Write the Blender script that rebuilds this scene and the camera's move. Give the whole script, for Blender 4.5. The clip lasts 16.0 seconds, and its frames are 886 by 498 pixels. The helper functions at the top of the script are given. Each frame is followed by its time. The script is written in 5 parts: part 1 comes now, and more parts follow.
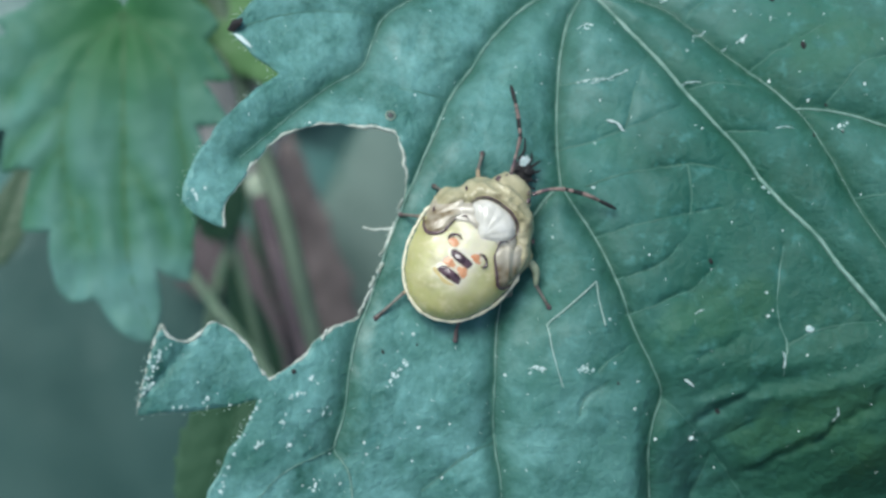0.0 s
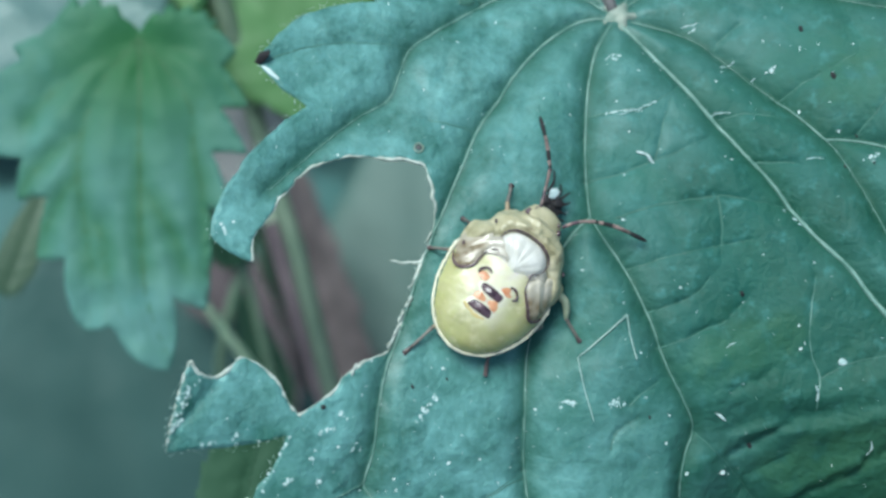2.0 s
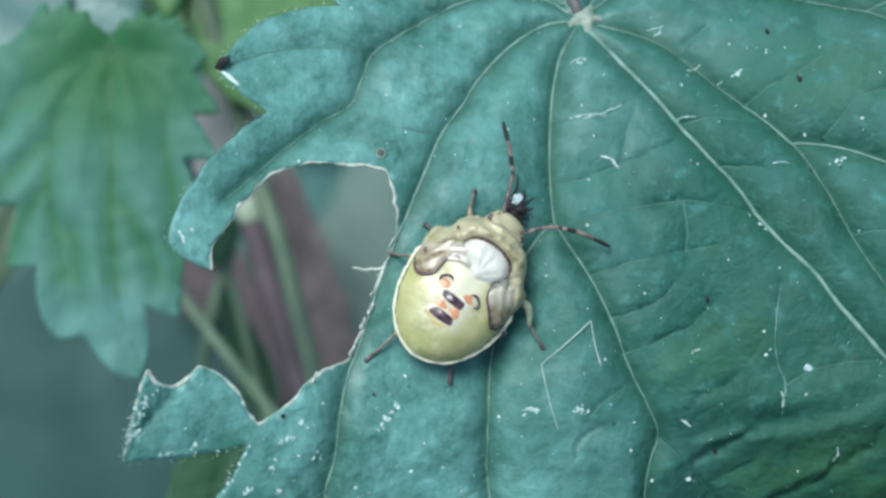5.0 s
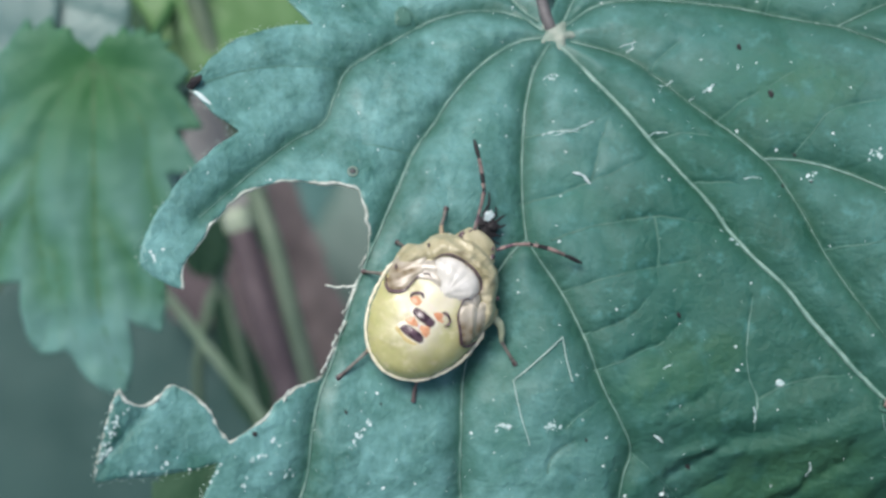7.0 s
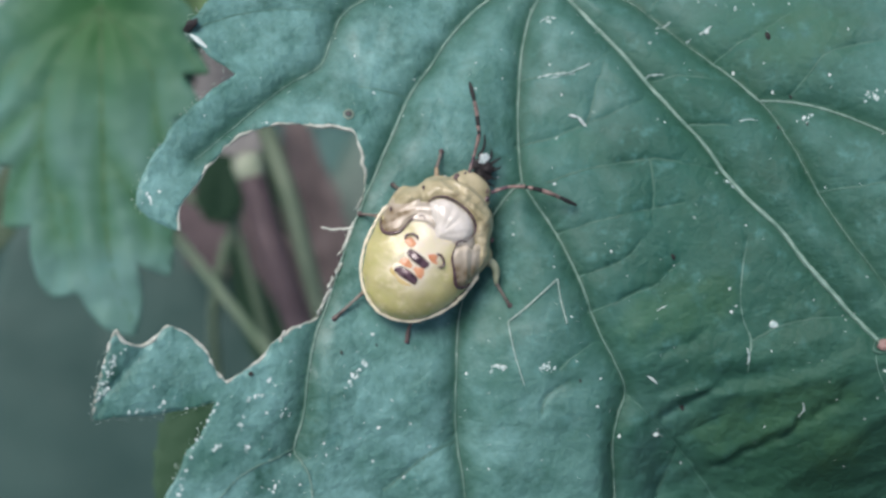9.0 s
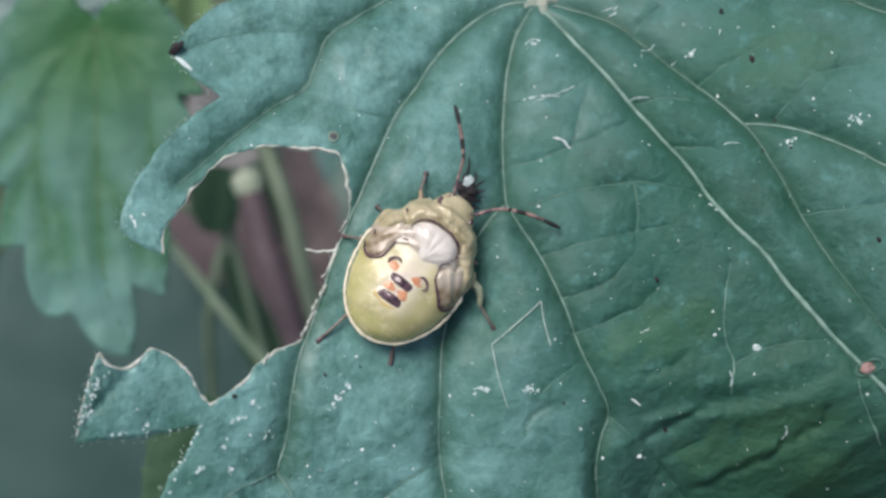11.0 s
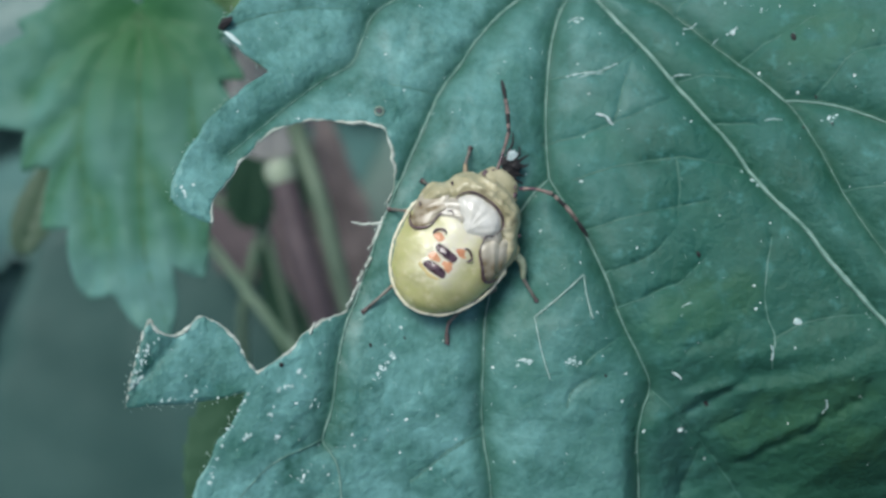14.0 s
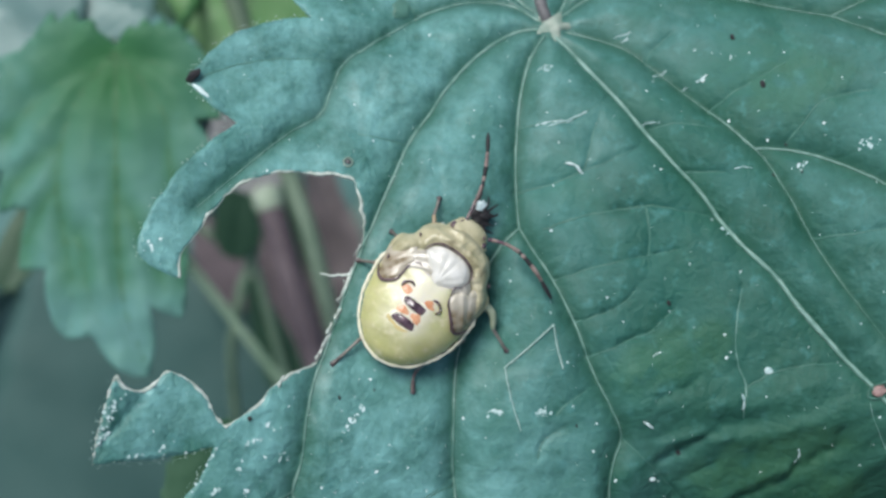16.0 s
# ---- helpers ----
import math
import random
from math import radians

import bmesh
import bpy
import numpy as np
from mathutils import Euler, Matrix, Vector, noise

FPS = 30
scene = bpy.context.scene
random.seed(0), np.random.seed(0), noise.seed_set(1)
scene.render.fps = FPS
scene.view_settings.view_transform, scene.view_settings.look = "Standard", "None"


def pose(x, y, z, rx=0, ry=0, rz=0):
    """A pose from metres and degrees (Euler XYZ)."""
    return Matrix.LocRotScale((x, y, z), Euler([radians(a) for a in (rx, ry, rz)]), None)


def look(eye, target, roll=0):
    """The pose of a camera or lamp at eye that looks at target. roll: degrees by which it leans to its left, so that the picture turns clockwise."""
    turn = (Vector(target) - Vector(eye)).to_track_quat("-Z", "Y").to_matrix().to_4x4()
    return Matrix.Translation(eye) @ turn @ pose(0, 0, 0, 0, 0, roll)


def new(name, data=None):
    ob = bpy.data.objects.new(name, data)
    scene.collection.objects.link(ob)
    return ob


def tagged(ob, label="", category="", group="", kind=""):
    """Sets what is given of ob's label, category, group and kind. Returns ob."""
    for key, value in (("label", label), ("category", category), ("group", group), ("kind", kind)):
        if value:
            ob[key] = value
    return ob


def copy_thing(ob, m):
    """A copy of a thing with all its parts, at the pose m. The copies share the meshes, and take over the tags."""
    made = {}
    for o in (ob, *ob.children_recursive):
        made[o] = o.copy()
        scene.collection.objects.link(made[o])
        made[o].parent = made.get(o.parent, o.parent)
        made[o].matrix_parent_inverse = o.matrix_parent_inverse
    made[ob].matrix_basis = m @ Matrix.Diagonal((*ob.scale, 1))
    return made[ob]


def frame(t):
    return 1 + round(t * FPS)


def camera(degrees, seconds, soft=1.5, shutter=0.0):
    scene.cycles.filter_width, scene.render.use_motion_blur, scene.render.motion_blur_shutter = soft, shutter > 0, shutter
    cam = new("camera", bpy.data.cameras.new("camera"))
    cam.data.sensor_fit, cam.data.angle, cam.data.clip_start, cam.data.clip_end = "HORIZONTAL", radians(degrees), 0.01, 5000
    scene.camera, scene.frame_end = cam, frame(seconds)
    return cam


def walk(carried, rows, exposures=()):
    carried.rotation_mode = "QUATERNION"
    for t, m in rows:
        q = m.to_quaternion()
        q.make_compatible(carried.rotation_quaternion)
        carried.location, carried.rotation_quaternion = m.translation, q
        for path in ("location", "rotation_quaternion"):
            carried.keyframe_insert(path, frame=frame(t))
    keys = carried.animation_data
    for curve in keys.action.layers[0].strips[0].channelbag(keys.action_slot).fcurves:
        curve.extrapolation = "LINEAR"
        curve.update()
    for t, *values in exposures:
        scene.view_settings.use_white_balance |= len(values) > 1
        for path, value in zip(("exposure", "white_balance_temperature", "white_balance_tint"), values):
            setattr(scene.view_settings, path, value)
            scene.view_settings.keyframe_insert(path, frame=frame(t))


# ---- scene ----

import collections

from mathutils import geometry, kdtree

MM = 0.001
# the leaf's own frame: millimetres, z out of its upper side; it stands 0.35 m over the ground and leans to the viewer
G = pose(0, 0, 0.35, 35, 0, 0)


def at(x, y, z, rx=0, ry=0, rz=0):
    return G @ pose(x * MM, y * MM, z * MM, rx, ry, rz)


# ---- camera ----
cam = camera(34, 16.0, 3.0)
cam.data.dof.use_dof = True
cam.data.dof.focus_distance = 0.0635
cam.data.dof.aperture_fstop = 54
PATH = [
    (0, -2.00, -1.53, 64.13, 2.80, -3.37, 0.21),
    (0.5, -1.96, -0.29, 64.39, 3.05, -2.50, 0.09),
    (1, -2.76, -0.32, 63.85, 3.28, -2.82, 0.15),
    (1.5, -3.06, -0.81, 63.26, 3.31, -3.39, -0.05),
    (2, -3.29, -0.99, 63.50, 3.66, -3.40, 0.07),
    (2.5, -3.38, -1.35, 63.43, 3.84, -3.49, 0.02),
    (3, -3.27, -1.02, 63.22, 3.69, -3.56, -0.04),
    (3.5, -2.75, -0.89, 63.31, 3.59, -3.59, -0.15),
    (5.8, -0.69, 0.19, 63.45, 3.20, -3.14, -0.08),
    (6, -0.47, 0.31, 63.74, 3.23, -3.07, -0.07),
    (6.5, -0.92, 0.56, 63.50, 3.65, -2.88, -0.10),
    (7, 0.03, 0.41, 63.57, 3.36, -2.98, -0.40),
    (7.5, 0.33, 1.61, 63.27, 3.20, -2.95, -0.26),
    (8, 0.00, 0.25, 63.79, 2.94, -2.75, -0.50),
    (8.5, 0.47, 1.13, 63.75, 2.34, -2.26, -0.28),
    (9, 1.43, 0.01, 64.03, 1.41, -1.89, -0.39),
    (9.2, 0.97, 0.46, 63.83, 1.38, -1.89, -0.36),
    (11.5, 2.45, 1.04, 64.32, 1.40, -1.65, -0.13),
    (12, 2.06, 0.59, 64.66, 1.94, -1.38, 0.12),
    (12.5, 2.23, 0.24, 64.66, 1.99, -1.35, -0.12),
    (13, 2.20, -0.04, 64.81, 1.76, -0.92, 0.02),
    (13.5, 1.39, 0.21, 64.95, 1.65, -0.74, 0.13),
    (14, 1.35, -0.83, 64.99, 1.93, -0.84, 0.11),
    (14.5, 1.74, 0.06, 65.14, 2.03, -0.48, 0.40),
    (15, 1.69, -1.31, 65.15, 2.03, -0.99, 0.13),
    (15.5, 3.20, 1.32, 65.21, 1.87, -0.71, 0.23),
    (16, 2.90, 0.86, 64.94, 2.45, -0.67, -0.28),
]
EXPOSURES = [(0, 0.23, 6250, 4), (0.7, 0.29, 6060, 1), (1.5, 0.38, 5960, -1), (3.5, 0.39, 5830, -3), (5.8, 0.37, 6250, 5), (6.5, 0.36, 6450, 9), (8, 0.37, 6760, 18), (9, 0.17, 6800, 18), (11.5, 0.18, 6850, 19),
             (13, 0.16, 6850, 17), (14, 0.09, 6350, 6), (15, 0.01, 6280, 5), (15.5, 0.12, 6310, 8), (16, 0.30, 6330, 9)]
walk(cam, [(t, at(*row)) for t, *row in PATH], EXPOSURES)

# ---- light ----
sky_world = bpy.data.worlds.new("sky")
scene.world = sky_world
sky_world.use_nodes = True
wn = sky_world.node_tree
sky = wn.nodes.new("ShaderNodeTexSky")
sky.sky_type, sky.sun_disc = "NISHITA", False
sky.sun_elevation, sky.sun_rotation = radians(72), radians(260.5)
sky.air_density, sky.dust_density, sky.ozone_density = 1.0, 3.0, 1.0
wn.links.new(sky.outputs[0], wn.nodes["Background"].inputs[0])
wn.nodes["Background"].inputs[1].default_value = 0.108
sun = new("sun", bpy.data.lights.new("sun", "SUN"))
sun.data.energy, sun.data.angle, sun.data.color = 2.75, radians(32), (1.0, 0.985, 0.96)
sun.matrix_world = look((-0.30, -0.05, 0.95), (0, 0, 0))


# ---- materials ----
def material(name, dark, light, size, rough=0.5, bump=0.15, spec=0.5, fleck=None, fleck_size=0.4, fleck_at=0.62, veins=0.0, vein_colour=(0.1, 0.2, 0.1),
             coat=0.0, through_light=0.0, vary=0.0, fine=0.25, sky_sheen=None, rib=None, lit_green=None, patch_colour=None, waxy=0.0):
    """Two tones mixed by soft noise of a size in mm, fine grain, flecks and an optional net of veinlets."""
    m = bpy.data.materials.new(name)
    m.use_nodes = True
    nt = m.node_tree
    N, L = nt.nodes, nt.links
    bsdf = N["Principled BSDF"]
    tc = N.new("ShaderNodeTexCoord")

    def noise_at(mm, detail=4.0, rough_=0.55):
        n = N.new("ShaderNodeTexNoise")
        n.inputs["Scale"].default_value = 1000.0 / mm
        n.inputs["Detail"].default_value = detail
        n.inputs["Roughness"].default_value = rough_
        L.new(tc.outputs["Object"], n.inputs["Vector"])
        return n

    def ramp(src, lo, hi):
        r = N.new("ShaderNodeMapRange")
        r.inputs[1].default_value, r.inputs[2].default_value = lo, hi
        L.new(src, r.inputs[0])
        return r.outputs[0]

    def mix(fac, a, b):
        x = N.new("ShaderNodeMix")
        x.data_type = "RGBA"
        if isinstance(fac, float):
            x.inputs[0].default_value = fac
        else:
            L.new(fac, x.inputs[0])
        for k, v in ((6, a), (7, b)):
            if isinstance(v, tuple):
                x.inputs[k].default_value = (*v, 1)
            else:
                L.new(v, x.inputs[k])
        return x.outputs[2]

    big, small = noise_at(size), noise_at(size * 0.13, 5.0, 0.62)
    col = mix(ramp(big.outputs[0], 0.32, 0.68), dark, light)
    col = mix(ramp(small.outputs[0], 0.35, 0.75), col, mix(fine, col, light))
    height = small.outputs[0]
    if fleck:
        fl = noise_at(fleck_size, 5.0, 0.65)
        col = mix(ramp(fl.outputs[0], fleck_at, fleck_at + 0.14), col, fleck)
    if patch_colour:
        # broad greener patches
        half = N.new("ShaderNodeMath")
        half.operation = "MULTIPLY"
        L.new(ramp(noise_at(size * 1.1, 6.0, 0.62).outputs[0], 0.5, 0.68), half.inputs[0])
        half.inputs[1].default_value = 0.5
        greener = half.outputs[0]
    if sky_sheen:
        # sky sheen painted into the colour, patchy, stronger towards the leaf's outer lobes
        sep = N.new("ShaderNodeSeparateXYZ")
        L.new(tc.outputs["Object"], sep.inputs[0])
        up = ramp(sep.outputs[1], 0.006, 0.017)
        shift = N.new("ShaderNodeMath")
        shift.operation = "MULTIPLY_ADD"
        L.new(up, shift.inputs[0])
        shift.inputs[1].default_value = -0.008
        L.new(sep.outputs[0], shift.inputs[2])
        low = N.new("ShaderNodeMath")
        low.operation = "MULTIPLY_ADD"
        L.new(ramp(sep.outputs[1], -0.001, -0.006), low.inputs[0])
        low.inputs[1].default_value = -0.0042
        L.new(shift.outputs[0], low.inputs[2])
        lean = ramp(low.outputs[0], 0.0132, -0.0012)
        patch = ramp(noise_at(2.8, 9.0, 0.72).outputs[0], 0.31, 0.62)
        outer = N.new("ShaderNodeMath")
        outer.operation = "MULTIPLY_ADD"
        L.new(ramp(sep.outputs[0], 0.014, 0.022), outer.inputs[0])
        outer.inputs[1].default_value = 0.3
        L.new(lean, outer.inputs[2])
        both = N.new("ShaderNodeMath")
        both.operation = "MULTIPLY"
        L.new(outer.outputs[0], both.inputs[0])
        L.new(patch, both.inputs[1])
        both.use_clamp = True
        col = mix(both.outputs[0], col, sky_sheen)
    if patch_colour:
        col = mix(greener, col, patch_colour)
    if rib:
        # second tone from the mesh: rib pigment, painted groove shade, painted highlight
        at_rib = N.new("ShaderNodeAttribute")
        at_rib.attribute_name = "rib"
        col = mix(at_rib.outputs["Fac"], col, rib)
    if lit_green:
        # yellow-green patches that paint light through the blade and its missing sheen
        at_lit_green = N.new("ShaderNodeAttribute")
        at_lit_green.attribute_name = "lit_green"
        col = mix(at_lit_green.outputs["Fac"], col, lit_green)
    if vary:
        info = N.new("ShaderNodeObjectInfo")
        col = mix(ramp(info.outputs["Random"], 0.0, 1.0 / vary), col, dark)
    if veins:
        wob = noise_at(0.9, 2.0)
        warp = N.new("ShaderNodeMix")
        warp.data_type = "VECTOR"
        warp.inputs[0].default_value = 0.0006
        L.new(tc.outputs["Object"], warp.inputs[4])
        L.new(wob.outputs["Color"], warp.inputs[5])
        v = N.new("ShaderNodeTexVoronoi")
        v.feature = "DISTANCE_TO_EDGE"
        v.inputs["Scale"].default_value = 1000.0 / veins
        L.new(warp.outputs[1], v.inputs["Vector"])
        edge = ramp(v.outputs["Distance"], 0.12, 0.0)
        faint = N.new("ShaderNodeMath")
        faint.operation = "MULTIPLY"
        L.new(edge, faint.inputs[0])
        faint.inputs[1].default_value = 0.12
        col = mix(faint.outputs[0], col, vein_colour)
        h = N.new("ShaderNodeMath")
        h.operation = "MULTIPLY_ADD"
        L.new(edge, h.inputs[0])
        h.inputs[1].default_value = -0.08
        L.new(height, h.inputs[2])
        height = h.outputs[0]
    L.new(col, bsdf.inputs["Base Color"])
    rr = N.new("ShaderNodeMapRange")
    rr.inputs[3].default_value, rr.inputs[4].default_value = max(rough - 0.12, 0.05), min(rough + 0.12, 1)
    L.new(big.outputs[0], rr.inputs[0])
    L.new(rr.outputs[0], bsdf.inputs["Roughness"])
    bsdf.inputs["Specular IOR Level"].default_value = spec
    bsdf.inputs["Coat Weight"].default_value = coat
    bsdf.inputs["Coat Roughness"].default_value = 0.2
    if waxy:
        # glossy, waxy patches in the dull skin
        gloss = N.new("ShaderNodeMath")
        gloss.operation = "MULTIPLY"
        L.new(ramp(noise_at(5.5, 8.0, 0.66).outputs[0], 0.42, 0.64), gloss.inputs[0])
        L.new(lean, gloss.inputs[1])
        amount = N.new("ShaderNodeMath")
        amount.operation = "MULTIPLY"
        L.new(gloss.outputs[0], amount.inputs[0])
        amount.inputs[1].default_value = waxy
        L.new(amount.outputs[0], bsdf.inputs["Coat Weight"])
        bsdf.inputs["Coat Roughness"].default_value = 0.36
    if through_light:
        bsdf.inputs["Subsurface Weight"].default_value = through_light
        bsdf.inputs["Subsurface Radius"].default_value = (0.0004, 0.0005, 0.0002)
        bsdf.inputs["Subsurface Scale"].default_value = 1.0
    b = N.new("ShaderNodeBump")
    b.inputs["Strength"].default_value = bump
    b.inputs["Distance"].default_value = size * 0.05 * MM
    L.new(height, b.inputs["Height"])
    L.new(b.outputs[0], bsdf.inputs["Normal"])
    return m


# its pale, dark and yellow-green tones hold painted sheen, shade and light
M_LEAF = material("leaf_green", (0.0095, 0.058, 0.034), (0.023, 0.106, 0.084), 4.0, 0.55, 0.8, 0.2, (0.050, 0.168, 0.15), 0.8, 0.55, 1.0, (0.04, 0.14, 0.11), fine=0.6, sky_sheen=(0.158, 0.36, 0.342), rib=(0.016, 0.072, 0.040), lit_green=(0.042, 0.118, 0.050), patch_colour=(0.032, 0.128, 0.088), waxy=0.55)
M_VEIN = material("vein_green", (0.050, 0.150, 0.11), (0.235, 0.375, 0.32), 0.9, 0.5, 0.2)
M_SIDE_VEIN = material("side_vein_green", (0.024, 0.095, 0.065), (0.075, 0.19, 0.145), 1.2, 0.5, 0.2)
M_RIM = material("bitten_edge", (0.20, 0.25, 0.20), (0.60, 0.66, 0.59), 0.4, 0.7, 0.4)
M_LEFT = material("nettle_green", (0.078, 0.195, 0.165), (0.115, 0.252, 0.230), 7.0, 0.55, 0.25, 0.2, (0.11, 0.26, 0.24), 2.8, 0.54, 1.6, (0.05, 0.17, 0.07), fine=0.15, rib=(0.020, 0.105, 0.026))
M_LEFT_VEIN = material("nettle_vein", (0.020, 0.092, 0.022), (0.026, 0.102, 0.030), 2.0, 0.55, 0.2)
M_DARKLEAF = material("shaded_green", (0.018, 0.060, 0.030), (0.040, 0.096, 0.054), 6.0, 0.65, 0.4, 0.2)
M_WITHERED = material("withered_brown", (0.045, 0.038, 0.039), (0.152, 0.131, 0.128), 6.0, 0.8, 0.6, 0.3, (0.09, 0.10, 0.075), 6.0, 0.6)
M_MAROON = material("withered_maroon", (0.058, 0.047, 0.050), (0.112, 0.092, 0.096), 7.0, 0.8, 0.5, 0.3, (0.05, 0.06, 0.05), 5.0, 0.6)
M_GRASS = material("grass_green", (0.026, 0.066, 0.034), (0.055, 0.105, 0.055), 6.0, 0.55, 0.3)
M_DRY = material("dry_grey_brown", (0.29, 0.30, 0.29), (0.41, 0.405, 0.39), 6.0, 0.8, 0.4, 0.2)
M_UNDER = material("undergrowth_green", (0.05, 0.13, 0.115), (0.09, 0.19, 0.18), 14.0, 0.55, 0.4, 0.4, vary=0.6)
M_BRIGHT = material("fresh_green", (0.065, 0.17, 0.05), (0.105, 0.23, 0.085), 9.0, 0.5, 0.3)
M_PALE = material("pale_leaf", (0.082, 0.172, 0.155), (0.122, 0.215, 0.202), 9.0, 0.45, 0.3)
M_HUB = material("hub_pale", (0.14, 0.22, 0.17), (0.35, 0.385, 0.32), 0.7, 0.6, 0.4)
M_HUSK = material("petiole_purple", (0.045, 0.046, 0.048), (0.13, 0.13, 0.13), 1.0, 0.6, 0.4)
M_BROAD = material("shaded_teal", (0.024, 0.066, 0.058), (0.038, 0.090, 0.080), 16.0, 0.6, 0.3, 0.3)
M_GREY = material("dull_grey_green", (0.055, 0.112, 0.092), (0.085, 0.145, 0.122), 12.0, 0.6, 0.3)
M_STEM = material("stem_green", (0.17, 0.28, 0.165), (0.27, 0.375, 0.25), 6.0, 0.5, 0.3)
M_MIDSTEM = material("stem_mid_green", (0.105, 0.165, 0.108), (0.17, 0.235, 0.162), 5.0, 0.5, 0.3)
M_DULLSTEM = material("stem_dull_green", (0.115, 0.195, 0.115), (0.19, 0.28, 0.18), 6.0, 0.55, 0.3)
M_BROWN = material("stem_brown", (0.056, 0.042, 0.051), (0.165, 0.13, 0.138), 5.0, 0.6, 0.4)
M_NODE = material("stem_node", (0.28, 0.38, 0.26), (0.44, 0.52, 0.40), 3.0, 0.6, 0.3)
M_SOIL = material("leaf_litter", (0.030, 0.026, 0.022), (0.075, 0.07, 0.055), 30.0, 0.9, 0.8, 0.2, (0.05, 0.09, 0.06), 14.0, 0.55)
# the second, cream tone also paints the highlight on the back
M_ABDOMEN = material("abdomen_yellow_green", (0.375, 0.372, 0.145), (0.50, 0.487, 0.24), 0.9, 0.38, 0.4, 0.5, (0.60, 0.57, 0.34), 0.7, 0.54, through_light=0.5, coat=0.4, rib=(0.74, 0.71, 0.54))
M_MARGIN = material("abdomen_margin_cream", (0.62, 0.60, 0.43), (0.76, 0.735, 0.58), 0.6, 0.4, 0.2)
M_TAN = material("thorax_tan", (0.30, 0.275, 0.145), (0.50, 0.462, 0.30), 0.8, 0.40, 0.3, 0.45, (0.22, 0.18, 0.095), 0.6, 0.58, coat=0.5)
M_SHIELD = material("scutellum_ivory", (0.54, 0.53, 0.45), (0.74, 0.73, 0.67), 0.5, 0.22, 0.2, 0.6, coat=0.5)
M_MEMBRANE = material("membrane_pale", (0.27, 0.25, 0.19), (0.47, 0.44, 0.36), 0.4, 0.24, 0.25, 0.6, coat=0.5)
M_PAD = material("wing_pad_brown", (0.42, 0.385, 0.28), (0.60, 0.56, 0.46), 0.5, 0.3, 0.2, 0.5, coat=0.35, rib=(0.17, 0.125, 0.06))
M_PLATE_GLINT = material("gland_glint", (0.06, 0.042, 0.062), (0.15, 0.12, 0.155), 0.2, 0.3, 0.2, coat=0.4)
M_AMBER = material("amber_stain", (0.50, 0.40, 0.14), (0.56, 0.46, 0.22), 0.3, 0.4, 0.15)
M_DARK = material("chitin_dark", (0.028, 0.013, 0.020), (0.115, 0.065, 0.080), 0.35, 0.28, 0.35, coat=0.5)
M_ORANGE = material("gland_orange", (0.50, 0.175, 0.07), (0.64, 0.34, 0.18), 0.28, 0.4, 0.15, coat=0.3)
M_SHANK = material("thigh_tan", (0.20, 0.15, 0.09), (0.36, 0.28, 0.17), 0.5, 0.45, 0.2)
M_SHIN = material("shin_tan", (0.080, 0.074, 0.066), (0.21, 0.188, 0.160), 0.3, 0.45, 0.2)
M_LEG = material("foot_brown", (0.035, 0.026, 0.026), (0.15, 0.11, 0.10), 0.35, 0.45, 0.2)
M_ANTENNA = material("antenna_reddish", (0.045, 0.028, 0.028), (0.31, 0.225, 0.195), 0.36, 0.45, 0.2)
M_FEMUR = material("thigh_pale", (0.17, 0.22, 0.145), (0.31, 0.34, 0.235), 0.4, 0.4, 0.3)
M_FIBRE = material("fibre_white", (0.36, 0.51, 0.45), (0.54, 0.67, 0.61), 0.6, 0.5, 0.1)
M_FLAKE = material("flake_white", (0.40, 0.53, 0.51), (0.68, 0.78, 0.76), 0.3, 0.5, 0.3)
M_RESIDUE_GLINT = material("residue_glint_pale", (0.20, 0.35, 0.325), (0.60, 0.72, 0.71), 0.3, 0.35, 0.3)
M_GRAIN = material("grain_dark", (0.005, 0.005, 0.006), (0.016, 0.014, 0.015), 0.2, 0.7, 0.4)
M_PINK = material("node_pink", (0.22, 0.135, 0.125), (0.36, 0.25, 0.22), 0.5, 0.6, 0.3)


# ---- builders ----
def mesh_of(name, verts, faces, smooth=True):
    me = bpy.data.meshes.new(name)
    me.from_pydata([tuple(v) for v in verts], [], faces)
    if smooth:
        me.polygons.foreach_set("use_smooth", [True] * len(me.polygons))
    me.update()
    return me


def tint_and_light(me, pts, reach, strength, fade=None):
    """Keeps in the mesh how near each point lies to pts, for tints and painted light."""
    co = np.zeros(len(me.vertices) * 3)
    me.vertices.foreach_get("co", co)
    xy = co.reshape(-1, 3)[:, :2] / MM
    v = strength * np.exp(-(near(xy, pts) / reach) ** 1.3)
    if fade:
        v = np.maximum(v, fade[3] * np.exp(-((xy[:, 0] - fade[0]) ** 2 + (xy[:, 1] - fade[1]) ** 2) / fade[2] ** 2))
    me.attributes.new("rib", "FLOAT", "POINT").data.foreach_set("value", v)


def part(name, me, mat, parent=None, label="", m=None):
    ob = new(name, me)
    if not me.materials:
        me.materials.append(mat)
    if parent is not None:
        ob.parent = parent
    if m is not None:
        ob.matrix_local = m
    return tagged(ob, label)


def thing(name, m, label, category, group="", kind=""):
    ob = new(name)
    ob.matrix_world = m
    ob.empty_display_size = 0.005
    return tagged(ob, label, category, group, kind)


